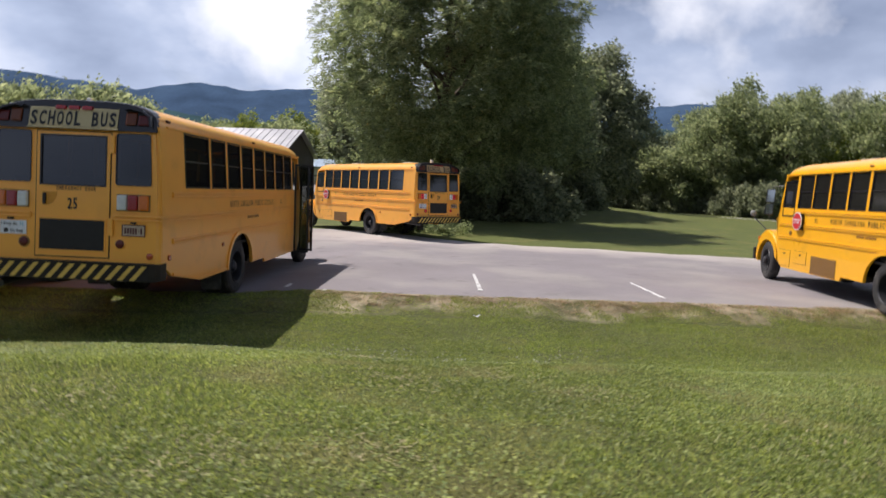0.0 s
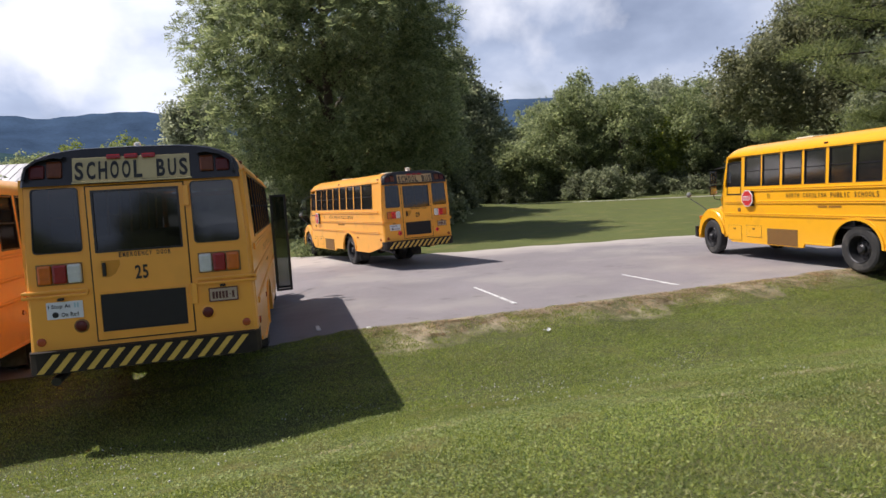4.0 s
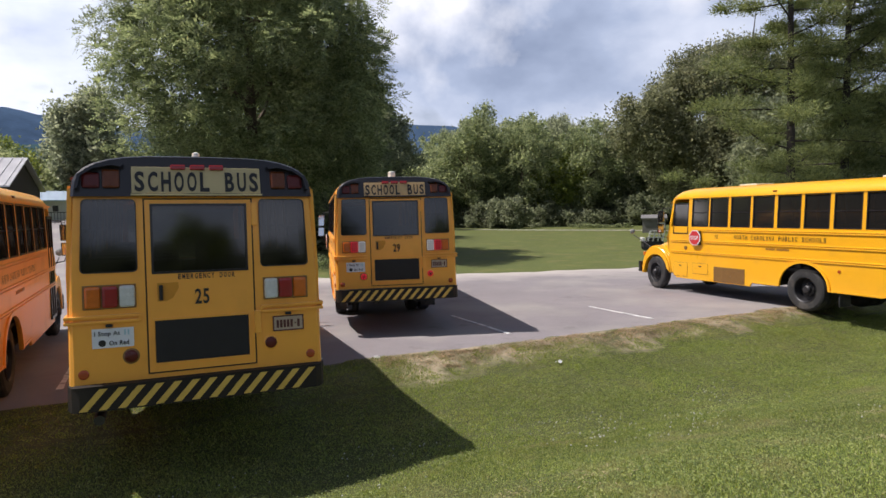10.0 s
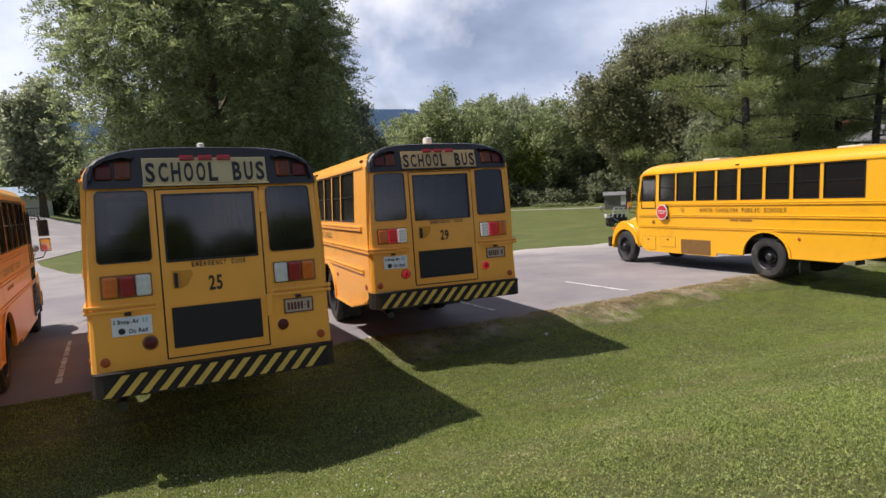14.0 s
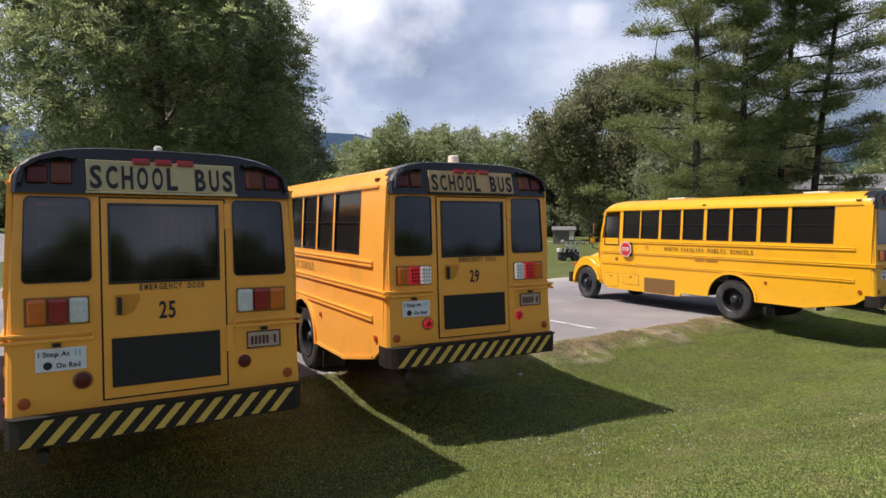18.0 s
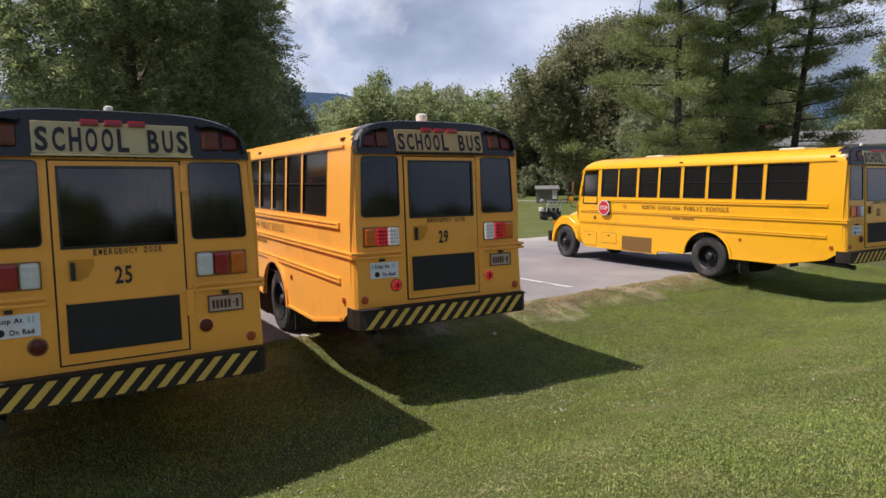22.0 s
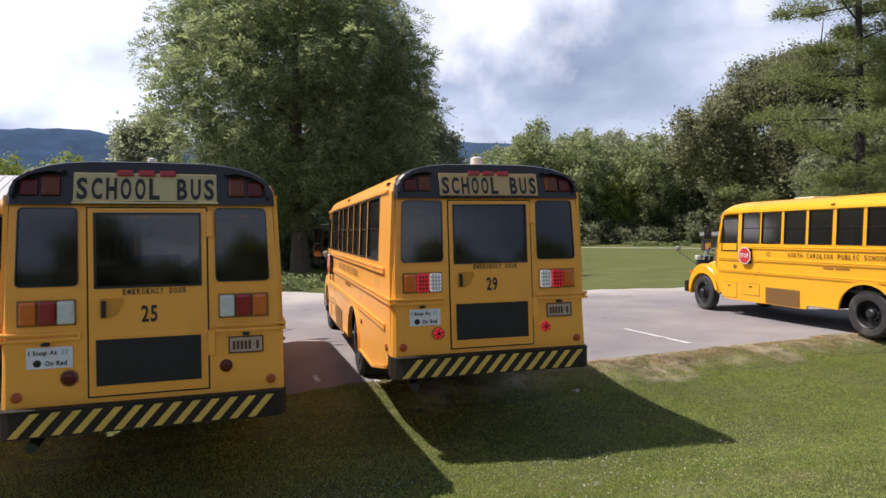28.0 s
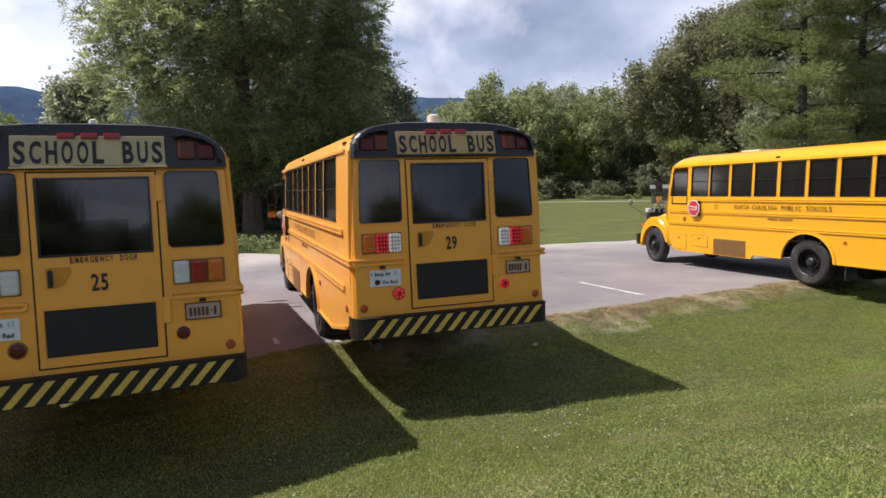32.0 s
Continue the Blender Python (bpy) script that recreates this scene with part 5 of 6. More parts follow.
    box(ch, -1.0, 1.0, FRONT_AXLE - 0.05, FRONT_AXLE + 0.05, 0.46, 0.56)
    lathe(ch, [(-0.2, 0.12), (-0.1, 0.22), (0.1, 0.22), (0.2, 0.12)], "x", 14, (0, REAR_AXLE, 0.52))
    part("chassis", ch, CHASSIS, bus, "black chassis rails, axles and tanks under the floor")
    part("tail_pipe", tube(bmesh.new(), [(-0.95, 1.0, 0.66), (-0.95, 0.1, 0.62), (-0.95, -0.06, 0.60)], 0.05, 10), STEEL, bus)
    for s in (-1, 1):
        part("mud_flap", boxed(s * 1.0 - 0.17, s * 1.0 + 0.17, 2.42, 2.44, 0.22, 0.75), RUBBER, bus)
    wheels = [make_wheel(bus, -1, REAR_AXLE, True), make_wheel(bus, 1, REAR_AXLE, True), make_wheel(bus, -1, FRONT_AXLE, False, steer), make_wheel(bus, 1, FRONT_AXLE, False, steer)]

    # nose: hood, fenders, bumper, windscreen, mirrors
    nose = bmesh.new()
    rings = []
    for y, w, zt, zb in ((8.15, 1.06, 1.66, 1.0), (8.5, 0.98, 1.60, 0.95), (9.0, 0.86, 1.48, 0.9), (9.35, 0.76, 1.34, 0.85), (9.48, 0.70, 1.18, 0.85)):
        prof = [(-w, zb), (-w, zt - 0.28), (-w * 0.9, zt - 0.12), (-w * 0.6, zt - 0.03), (0, zt), (w * 0.6, zt - 0.03), (w * 0.9, zt - 0.12), (w, zt - 0.28), (w, zb)]
        rings.append([nose.verts.new((x, y, z)) for x, z in prof])
    for a, b in zip(rings, rings[1:]):
        for i in range(len(a) - 1):
            nose.faces.new((a[i], a[i + 1], b[i + 1], b[i]))
    nose.faces.new(rings[-1])
    hd = part("hood", nose, PAINT, bus, smooth=True)
    grl = bmesh.new()
    for k in range(7):
        box(grl, -0.5, 0.5, 9.47, 9.50, 0.90 + 0.04 * k, 0.92 + 0.04 * k)
    part("grille", grl, BLACK, hd)
    for s in (-1, 1):
        fen = bmesh.new()
        o, i = [], []
        for k in range(15):
            a = math.radians(-8 + 188 * k / 14)
            o.append((FRONT_AXLE + 0.70 * math.cos(a), 0.56 + (0.80 + 0.04 * math.cos(a)) * math.sin(a)))
            i.append((FRONT_AXLE + 0.60 * math.cos(a), 0.54 + 0.60 * math.sin(a)))
        prism(fen, o + i[::-1], "x", s * 0.72, s * 1.17)
        es = [e for e in fen.edges if abs(abs(e.verts[0].co.x) - 1.17) < 0.01 and abs(abs(e.verts[1].co.x) - 1.17) < 0.01]
        bmesh.ops.bevel(fen, geom=es, offset=0.05, segments=3, affect="EDGES")
        f = part("fender", fen, PAINT, bus)
        part("headlamp", boxed(s * 0.82 - 0.13, s * 0.82 + 0.13, 9.38, 9.46, 0.98, 1.18, bevel=0.03), CLEAR, f)
        part("turn_lamp", boxed(s * 1.12 - 0.03, s * 1.12 + 0.03, 9.30, 9.40, 1.02, 1.14, bevel=0.015), AMBER, f)
        arm = tube(bmesh.new(), [(s * 0.95, 9.25, 1.28), (s * 1.02, 9.6, 1.48), (s * 1.07, 10.02, 1.66)], 0.014, 6)
        a = part("mirror_arm", arm, BLACK, bus, "black arm with a round crossover mirror")
        part("crossover_mirror", lathe(bmesh.new(), [(-0.07, 0.02), (-0.04, 0.07), (0.0, 0.088), (0.02, 0.085)], "y", 18, (s * 1.07, 10.08, 1.78)), LINER, a)
        arm = tube(bmesh.new(), [(s * 1.14, 8.02, 2.55), (s * 1.36, 8.22, 2.52), (s * 1.42, 8.22, 2.30)], 0.014, 6)
        a = part("mirror_bracket", arm, BLACK, bus, "black bracket with two rear-view mirrors")
        part("lower_arm", tube(bmesh.new(), [(s * 1.14, 8.16, 1.62), (s * 1.36, 8.24, 1.66), (s * 1.42, 8.22, 1.80)], 0.014, 6), BLACK, a)
        m1 = part("flat_mirror", swung(boxed(s * 1.42 - 0.10, s * 1.42 + 0.10, 8.19, 8.25, 2.10, 2.45, bevel=0.02), s), BLACK, a)
        part("mirror_glass", swung(boxed(s * 1.42 - 0.085, s * 1.42 + 0.085, 8.184, 8.19, 2.115, 2.435), s), MIRROR, m1)
        m2 = part("convex_mirror", swung(boxed(s * 1.42 - 0.10, s * 1.42 + 0.10, 8.19, 8.25, 1.78, 2.06, bevel=0.02), s), BLACK, a)
        part("mirror_glass", swung(boxed(s * 1.42 - 0.085, s * 1.42 + 0.085, 8.184, 8.19, 1.795, 2.045), s), MIRROR, m2)
    part("front_bumper", boxed(-1.18, 1.18, 9.48, 9.62, 0.48, 0.82, bevel=0.03), BLACK, bus)
    for s in (-1, 1):
        part("windscreen_post", prism(bmesh.new(), [(8.20, 1.64), (7.96, 2.80), (7.88, 2.80), (8.10, 1.64)], "x", s * 1.18, s * 1.08), PAINT, bus)
        part("pillar", boxed(min(s * H, s * (H - 0.04)), max(s * H, s * (H - 0.04)), 7.22, 7.26, SILL, HEAD), PAINT, bus)
    part("windscreen_header", boxed(-1.1, 1.1, 7.9, 8.0, 2.70, 2.80), PAINT, bus)
    pane("windscreen", [(-1.1, 8.16, 1.66), (1.1, 8.16, 1.66), (1.1, 7.95, 2.72), (-1.1, 7.95, 2.72)], SHIELD, bus)
    dash = boxed(-1.05, 1.05, 7.8, 8.14, 1.0, 1.62)
    part("dashboard", dash, CHASSIS, bus)
    # driver's window on one side, folding door on the other
    w = part("driver_window", ring_frame_side(7.26, 7.90, 1.76, 2.66, 0.03, -H - 0.006, -H + 0.02), BLACK, bus)
    pane("pane", [(-H + 0.01, 7.26, 1.78), (-H + 0.01, 7.90, 1.78), (-H + 0.01, 7.90, 2.66), (-H + 0.01, 7.26, 2.66)], GLASS_DARK, w)
    if open_door:
        for k, (y0, turn) in enumerate(((7.30, -78.0), (7.90, -102.0))):
            leaf = new("folding_door_leaf", bpy.data.meshes.new("folding_door_leaf"))
            bm = ring_frame_side(0.0, 0.36, 0.42, 2.62, 0.045, -0.02, 0.02)
            bm.to_mesh(leaf.data)
            bm.free()
            leaf.data.materials.append(BLACK)
            leaf.parent, leaf.matrix_local = bus, pose(H + 0.03, y0, 0, 0, 0, turn)
            tagged(leaf, "black-framed folding door leaf standing open")
            pane("pane", [(0, 0.045, 0.46), (0, 0.315, 0.46), (0, 0.315, 2.58), (0, 0.045, 2.58)], GLASS_DOOR, leaf)
    else:
        dr = part("folding_door", ring_frame_side(7.26, 7.92, 0.55, 2.62, 0.05, H + 0.002, H + 0.03), BLACK, bus, "black-framed folding entrance door with tall panes")
        part("door_post", boxed(H + 0.002, H + 0.032, 7.57, 7.61, 0.6, 2.57), BLACK, dr)
        for y0, y1 in ((7.31, 7.57), (7.61, 7.87)):
            pane("pane", [(H + 0.016, y0, 0.6), (H + 0.016, y1, 0.6), (H + 0.016, y1, 2.57), (H + 0.016, y0, 2.57)], GLASS_DARK, dr)
    # left side fittings
    st = bmesh.new()
    o = [(6.89 + 0.235 * math.cos(math.radians(22.5 + 45 * k)), 1.66 + 0.235 * math.sin(math.radians(22.5 + 45 * k))) for k in range(8)]
    prism(st, o, "x", -H - 0.09, -H - 0.075)
    sa = part("stop_arm", st, WHITE, bus, "red octagonal stop sign on a folding arm")
    st = bmesh.new()
    o = [(6.89 + 0.21 * math.cos(math.radians(22.5 + 45 * k)), 1.66 + 0.21 * math.sin(math.radians(22.5 + 45 * k))) for k in range(8)]
    prism(st, o, "x", -H - 0.094, -H - 0.09)
    part("sign_face", st, STOP_RED, sa)
    letters("sign_word", "STOP", 0.12, 0.30, WHITE, sa, pose(-H - 0.092, 6.89, 1.66, 0, 0, -90))
    part("arm_bracket", boxed(-H - 0.075, -H, 6.72, 6.80, 1.45, 1.86, bevel=0.01), BLACK, sa)
    part("louvre_panel", boxed(-H - 0.008, -H, 5.12, 6.22, 0.46, 0.87), BROWN, bus, "brown louvred vent panel")
    lv = bmesh.new()
    for k in range(9):
        box(lv, -H - 0.014, -H - 0.008, 5.15, 6.19, 0.49 + 0.042 * k, 0.505 + 0.042 * k)
    part("louvre_grid", lv, BROWN, bus)
    for y0, y1, z0, z1 in ((7.28, 7.86, 0.50, 0.90), (6.45, 7.05, 0.62, 0.92)):
        hatch = part("side_hatch", boxed(-H - 0.010, -H, y0, y1, z0, z1, bevel=0.004), PAINT, bus)
        part("hatch_seal", ring_frame_side(y0 - 0.008, y1 + 0.008, z0 - 0.008, z1 + 0.008, 0.008, -H - 0.006, -H - 0.001), BROWN, hatch)
        part("hatch_latch", boxed(-H - 0.02, -H - 0.008, (y0 + y1) / 2 - 0.04, (y0 + y1) / 2 + 0.04, z1 - 0.10, z1 - 0.07), CHASSIS, hatch)
    part("fuel_cap", lathe(bmesh.new(), [(-H + 0.01, 0.06), (-H - 0.02, 0.055)], "x", 14, (0, 7.35, 1.35)), BROWN, bus)
    for s in (-1, 1):
        rz = -90 if s < 0 else 90
        spaced("NORTH CAROLINA PUBLIC SCHOOLS", 0.115, 2.76, FADED_INK, bus, pose(s * (H + 0.003), 4.12, 1.715, 0, 0, rz), 0.012, 0.68)
        if number:
            letters("side_number", number, 0.11, 0.12, FADED_INK, bus, pose(s * (H + 0.003), 6.13, 1.715, 0, 0, rz), weight=0.004)
        bm = bmesh.new()
        for k, (a, b) in enumerate(((3.75, 4.12), (4.17, 4.45))):
            box(bm, min(s * (H + 0.001), s * (H + 0.004)), max(s * (H + 0.001), s * (H + 0.004)), a, b, 1.42, 1.47)
        part("small_lettering_bars", bm, DIM_INK, bus)
    # seats
    if "seat" not in CACHE:
        bm = bmesh.new()
        box(bm, -0.48, 0.48, 0, 0.42, 0.42, 0.52, bevel=0.03)
        box(bm, -0.48, 0.48, -0.08, 0.02, 0.42, 1.08, bevel=0.03)
        for x in (-0.4, 0.4):
            box(bm, x - 0.02, x + 0.02, 0.05, 0.3, 0.0, 0.42)
        me = bpy.data.meshes.new("seat")
        bm.to_mesh(me)
        bm.free()
        me.materials.append(SEAT)
        CACHE["seat"] = me
    taper(bus)
    for k in range(9):
        for x in (-0.66, 0.66):
            shared("seat", CACHE["seat"], bus, pose(x, 0.6 + 0.72 * k, 1.0))
    return bus, wheels


def bus_pose(x, y, yaw, roll=0.6, lift=0.0):
    """The bus with the middle of its tail over (x, y), its wheels on the lot; yaw and roll in degrees; lift: how far the springs raise the tail."""
    a = radians(yaw)
    d = (-math.sin(a), math.cos(a))
    zr = float(lot_z(np.float64(x + d[0] * REAR_AXLE), np.float64(y + d[1] * REAR_AXLE)))
    zf = float(lot_z(np.float64(x + d[0] * FRONT_AXLE), np.float64(y + d[1] * FRONT_AXLE)))
    tilt = (zf - zr) / (FRONT_AXLE - REAR_AXLE)
    tilt_up = tilt - lift / FRONT_AXLE
    return pose(x, y, zf - tilt_up * FRONT_AXLE + 0.006, math.degrees(math.atan(tilt_up)), roll, yaw)


bus_a, _ = make_bus("25", "yellow school bus parked with its tail over grass, door open", open_door=True)
bus_a.matrix_world = bus_pose(-5.180, 8.855, -1.11, 0.43, -0.027)
bus_b, _ = make_bus("52", "bright sunlit yellow school bus parked across the lot edge", steer=-6, paint=LEMON)
bus_b.matrix_world = bus_pose(9.325, 8.772, -4.76, 0.32, -0.026)
bus_c, _ = make_bus("", "yellow school bus parked close beside another bus")
bus_c.matrix_world = bus_pose(-8.70, 9.6, 0.2)
bus_d, moving_wheels = make_bus("29", "yellow school bus with lit brake lamps reversing into its bay", lit=True, tall_beacon=True)


# ---- far buildings ----
METAL = mat("grey_ribbed_metal_roof", (0.50, 0.50, 0.52), 0.4, metal=0.35, noise_scale=0.6, vary=0.12)
DARK_WALL = mat("dark_brown_siding", (0.060, 0.048, 0.042), 0.8, noise_scale=0.8, vary=0.25)
WHITE_WALL = mat("white_painted_siding", (0.62, 0.62, 0.60), 0.7, noise_scale=0.8, vary=0.1)
BLUE_ROOF = mat("pale_blue_metal_roof", (0.42, 0.52, 0.62), 0.4, metal=0.3, noise_scale=0.6, vary=0.1)
SHINGLE = mat("grey_shingle_roof", (0.17, 0.17, 0.175), 0.85, noise_scale=1.2, vary=0.25, bump=0.4, bump_scale=8)
BRICK_RED = mat("red_brick", (0.28, 0.11, 0.07), 0.85, noise_scale=2, vary=0.25, bump=0.4, bump_scale=10)
PANE_DARK = mat("dark_window_pane", (0.02, 0.022, 0.025), 0.08, noise_scale=2, vary=0.2)


def gabled(name, label, length, depth, eave, peak, wall_m, roof_m, m, windows=(), ribs=0, over=0.5, gable_m=None):
    """A gabled building along x, its front at -y: walls, gables, two roof slopes with ribs, windows."""
    root = new(name)
    tagged(root, label, "building")
    hl, hd = length / 2, depth / 2
    part("wall", boxed(-hl, hl, -hd, -hd + 0.2, -1.5, eave), wall_m, root)
    part("wall", boxed(-hl, hl, hd - 0.2, hd, -1.5, eave), wall_m, root)
    for s in (-1, 1):
        part("gable_wall", prism(bmesh.new(), [(-hd + 0.2, -1.5), (hd - 0.2, -1.5), (hd - 0.2, eave), (0, peak - 0.1), (-hd + 0.2, eave)], "x", s * hl, s * (hl - 0.2)), gable_m or wall_m, root)
    for s in (-1, 1):
        k = (peak - eave) / hd
        rf = prism(bmesh.new(), [(0, peak), (0, peak + 0.14), (s * (hd + over), eave - over * k + 0.14), (s * (hd + over), eave - over * k)], "x", -hl - over, hl + over)
        r = part("roof_slope", rf, roof_m, root)
        if s < 0 and ribs:
            for i in range(ribs):
                x = -hl - over + (i + 0.5) * (length + 2 * over) / ribs
                rb = prism(bmesh.new(), [(0, peak + 0.13), (0, peak + 0.20), (s * (hd + over), eave - over * k + 0.20), (s * (hd + over), eave - over * k + 0.13)], "x", x - 0.04, x + 0.04)
                part("roof_rib", rb, roof_m, r)
    for x, z, w, h in windows:
        wi = part("window", ring_frame(x - w / 2, x + w / 2, z - h / 2, z + h / 2, 0.1, -hd - 0.06, -hd + 0.02), WHITE_WALL, root)
        part("pane", boxed(x - w / 2 + 0.1, x + w / 2 - 0.1, -hd - 0.03, -hd - 0.01, z - h / 2 + 0.1, z + h / 2 - 0.1), PANE_DARK, wi)
    root.matrix_world = m
    return root


gz = ground_at
gabled("school_hall", "long low hall with a ribbed grey metal roof", 36, 13, 3.4, 6.2, DARK_WALL, METAL, pose(-35.0, 78, gz(-35, 74), 0, 0, -4), windows=[(-12 + 4 * i, 1.8, 1.6, 1.3) for i in range(7)], ribs=44)
gabled("outbuilding", "small white outbuilding with a pale blue metal roof", 6.5, 6, 2.3, 3.3, WHITE_WALL, BLUE_ROOF, pose(-15.0, 92, gz(-16, 90), 0, 0, 6), windows=[(-1.2, 1.3, 0.8, 0.9)], ribs=10)
hs = gabled("house", "white house with grey shingle roof and brick chimney", 16, 5, 5.6, 6.9, WHITE_WALL, SHINGLE, pose(63.4, 38.1, 0, 0, 0, -50), windows=[(-5, 3.8, 1.1, 1.3), (-1, 3.8, 1.1, 1.3), (3, 3.8, 1.1, 1.3)])
part("chimney", boxed(-3.4, -2.5, -0.4, 0.5, 5.5, 8.0), BRICK_RED, hs, "red brick chimney")
part("gable_window", boxed(-8.05, -7.99, -0.7, 0.7, 4.3, 5.3), PANE_DARK, hs)
sh = gabled("garden_shed", "low grey shed at the field edge", 2.3, 2.0, 1.2, 1.5, mat("weathered_grey_boards", (0.16, 0.155, 0.15), 0.8, noise_scale=1.5, vary=0.2), SHINGLE, pose(42.6, 54.0, 0, 0, 0, -42), over=0.15)
part("door", boxed(0.55, 1.05, -1.06, -0.98, 0.2, 1.15), WHITE_WALL, sh, "white-painted door")


def utility_cart():
    root = new("utility_cart")
    tagged(root, "small white-framed utility cart standing on the grass", "cart")
    part("body", boxed(-0.75, 0.75, -0.45, 0.45, 0.28, 0.72, bevel=0.04), CHASSIS, root)
    part("cowl", boxed(-0.85, -0.6, -0.42, 0.42, 0.7, 1.0, bevel=0.05), WHITE_WALL, root)
    part("seat", boxed(-0.4, 0.6, -0.30, 0.40, 0.72, 1.0, bevel=0.05), CHASSIS, root)
    for x in (-0.45, -0.1, 0.25, 0.6):
        part("post", prism(bmesh.new(), [(x, 0.72), (x + 0.09, 0.72), (x + 0.26, 1.5), (x + 0.17, 1.5)], "y", -0.46, -0.38), WHITE_WALL, root)
    for z in (0.98, 1.22, 1.46):
        off = (z - 0.72) * 0.22
        part("rail", boxed(-0.46 + off, 0.70 + off, -0.47, -0.37, z, z + 0.07), WHITE_WALL, root)
    for x in (-0.5, 0.5):
        for y in (-0.42, 0.42):
            part("wheel", lathe(bmesh.new(), [(y - 0.08, 0.24), (y + 0.08, 0.24)], "y", 14, (x, 0, 0.24)), RUBBER, root)
    root.matrix_world = pose(22.9, 32.9, gz(22.9, 32.9) - 0.02, 0, 0, -30) @ Matrix.Scale(0.82, 4)


utility_cart()


def brush_pile():
    r = random.Random(8)
    cl = [(r.uniform(-4, 4), r.uniform(-1, 1), r.uniform(0.1, 0.6), r.uniform(0.5, 0.9)) for _ in range(22)]
    v, f = leaf_cloud(cl, 60, 0.5, 12, 0.1, 0.15)
    ob = new("brush_pile", mesh_np("brush_pile", v, f, mat("dead_brush", (0.30, 0.17, 0.12), 0.9, noise_scale=0.8, vary=0.3, island=0.4)))
    tagged(ob, "low heap of reddish dead brush by the wood", "brush pile", kind="stuff")
    ob.location = (10.5, 100, gz(10.5, 100))


brush_pile()


def railing():
    root = new("railing")
    tagged(root, "black metal railing beside the drive", "railing")
    part("top_rail", boxed(0, 6.5, -0.03, 0.03, 1.05, 1.11), BLACK, root)
    part("bottom_rail", boxed(0, 6.5, -0.03, 0.03, 0.15, 0.20), BLACK, root)
    me = None
    for i in range(27):
        if me is None:
            ob = part("baluster", boxed(-0.02, 0.02, -0.02, 0.02, 0, 1.05), BLACK, root)
            me = ob.data
        else:
            shared("baluster", me, root, pose(0.25 * i, 0, 0))
    root.matrix_world = pose(-17.5, 70, gz(-14, 70), 0, 0, 0)


railing()


# ---- grass, clover, litter ----
def grass_patch(name, n, x0, x1, y0, y1, tall, wide, seed, material=None, everywhere=False):
    """Blades of grass as bent triangles, in uneven tufts, clear of the tarmac."""
    r = np.random.RandomState(seed)
    x = r.uniform(x0, x1, n)
    y = r.uniform(y0, y1, n)
    ragged = 0.5 * np.sin(x * 1.3 + y) + r.uniform(-0.7, 0.7, n)
    seen = (x + ragged > np.maximum(-y - 0.6, -0.5 * y - 3.6)) & (x + ragged < np.maximum(0.75 * y + 0.8, 3 * y - 14.7))
    if everywhere:
        seen = ~seen
    x, y = x[seen], y[seen]
    n = len(x)
    lump = 0.5 + 0.25 * np.sin(x * 2.1 + 1.3 * np.sin(y * 1.7)) + 0.25 * np.sin(y * 2.9 + 1.1 * np.sin(x * 2.3))
    lump = 0.6 * lump + 0.2 + 0.2 * np.sin(x * 7.3 + 2 * np.sin(y * 5.1)) * np.sin(y * 8.7 + x)
    worn = (y > edge_near(x) - 0.55 + 0.3 * np.sin(x * 1.9) + 0.25 * np.sin(x * 5.3) + 0.15 * np.sin(x * 13 + y * 9)) & (x > -2.2)
    bald = np.where(np.sin(x * 2.3 + 1) + np.sin(x * 3.9) + 0.8 * np.sin(x * 7.7 + 2) > -0.6, 0.93, 0.45)
    keep = (y < edge_near(x) + 0.13 * np.sin(x * 9) * np.sin(x * 3.7)) & (r.uniform(0, 1, n) < 0.5 + 0.5 * lump) & ~(worn & (r.uniform(0, 1, n) < bald))
    x, y, lump = x[keep], y[keep], lump[keep]
    m = len(x)
    z = ground_z(x, y) - 0.005
    h = tall * r.uniform(0.45, 1.2, m) * (0.65 + 0.6 * lump)
    a = r.uniform(0, 2 * np.pi, m)
    bend = h * r.uniform(0.2, 1.1, m)
    b = r.uniform(0, 2 * np.pi, m)
    w = wide * r.uniform(0.6, 1.3, m)
    base = np.stack([x, y, z], -1)
    s = np.stack([np.cos(a), np.sin(a), np.zeros(m)], -1) * w[:, None] * 0.5
    tip = base + np.stack([np.cos(b) * bend, np.sin(b) * bend, h], -1)
    v = np.stack([base - s, base + s, tip], 1).reshape(-1, 3)
    f = np.arange(m * 3).reshape(-1, 3)
    ob = new(name, mesh_np(name, v, f, material or BLADE))
    return tagged(ob, "short mown grass blades with some dry stalks", "grass", kind="stuff")


grass_patch("grass", 1150000, -7.5, 8, 1.7, 7.7, 0.025, 0.0095, 5)
grass_patch("grass", 600000, -9.8, 15.6, 7.3, 12.5, 0.027, 0.0135, 6, BLADE_LUSH)

STALK = leaf_mat("pale_grass_stalk", (0.36, 0.37, 0.17), through=0.25, island=0.35, noise_scale=0.5, vary=0.3)
grass_patch("grass", 60000, -7.5, 8, 1.7, 7.6, 0.036, 0.008, 15, STALK)
grass_patch("grass", 40000, -9.8, 15.6, 7.6, 12.4, 0.034, 0.011, 16, STALK)


grass_patch("grass", 130000, -15, 15, -4, 7.6, 0.05, 0.02, 25, everywhere=True)
grass_patch("grass", 40000, -18, -9, 7, 12.4, 0.05, 0.02, 26, BLADE_LUSH, True)


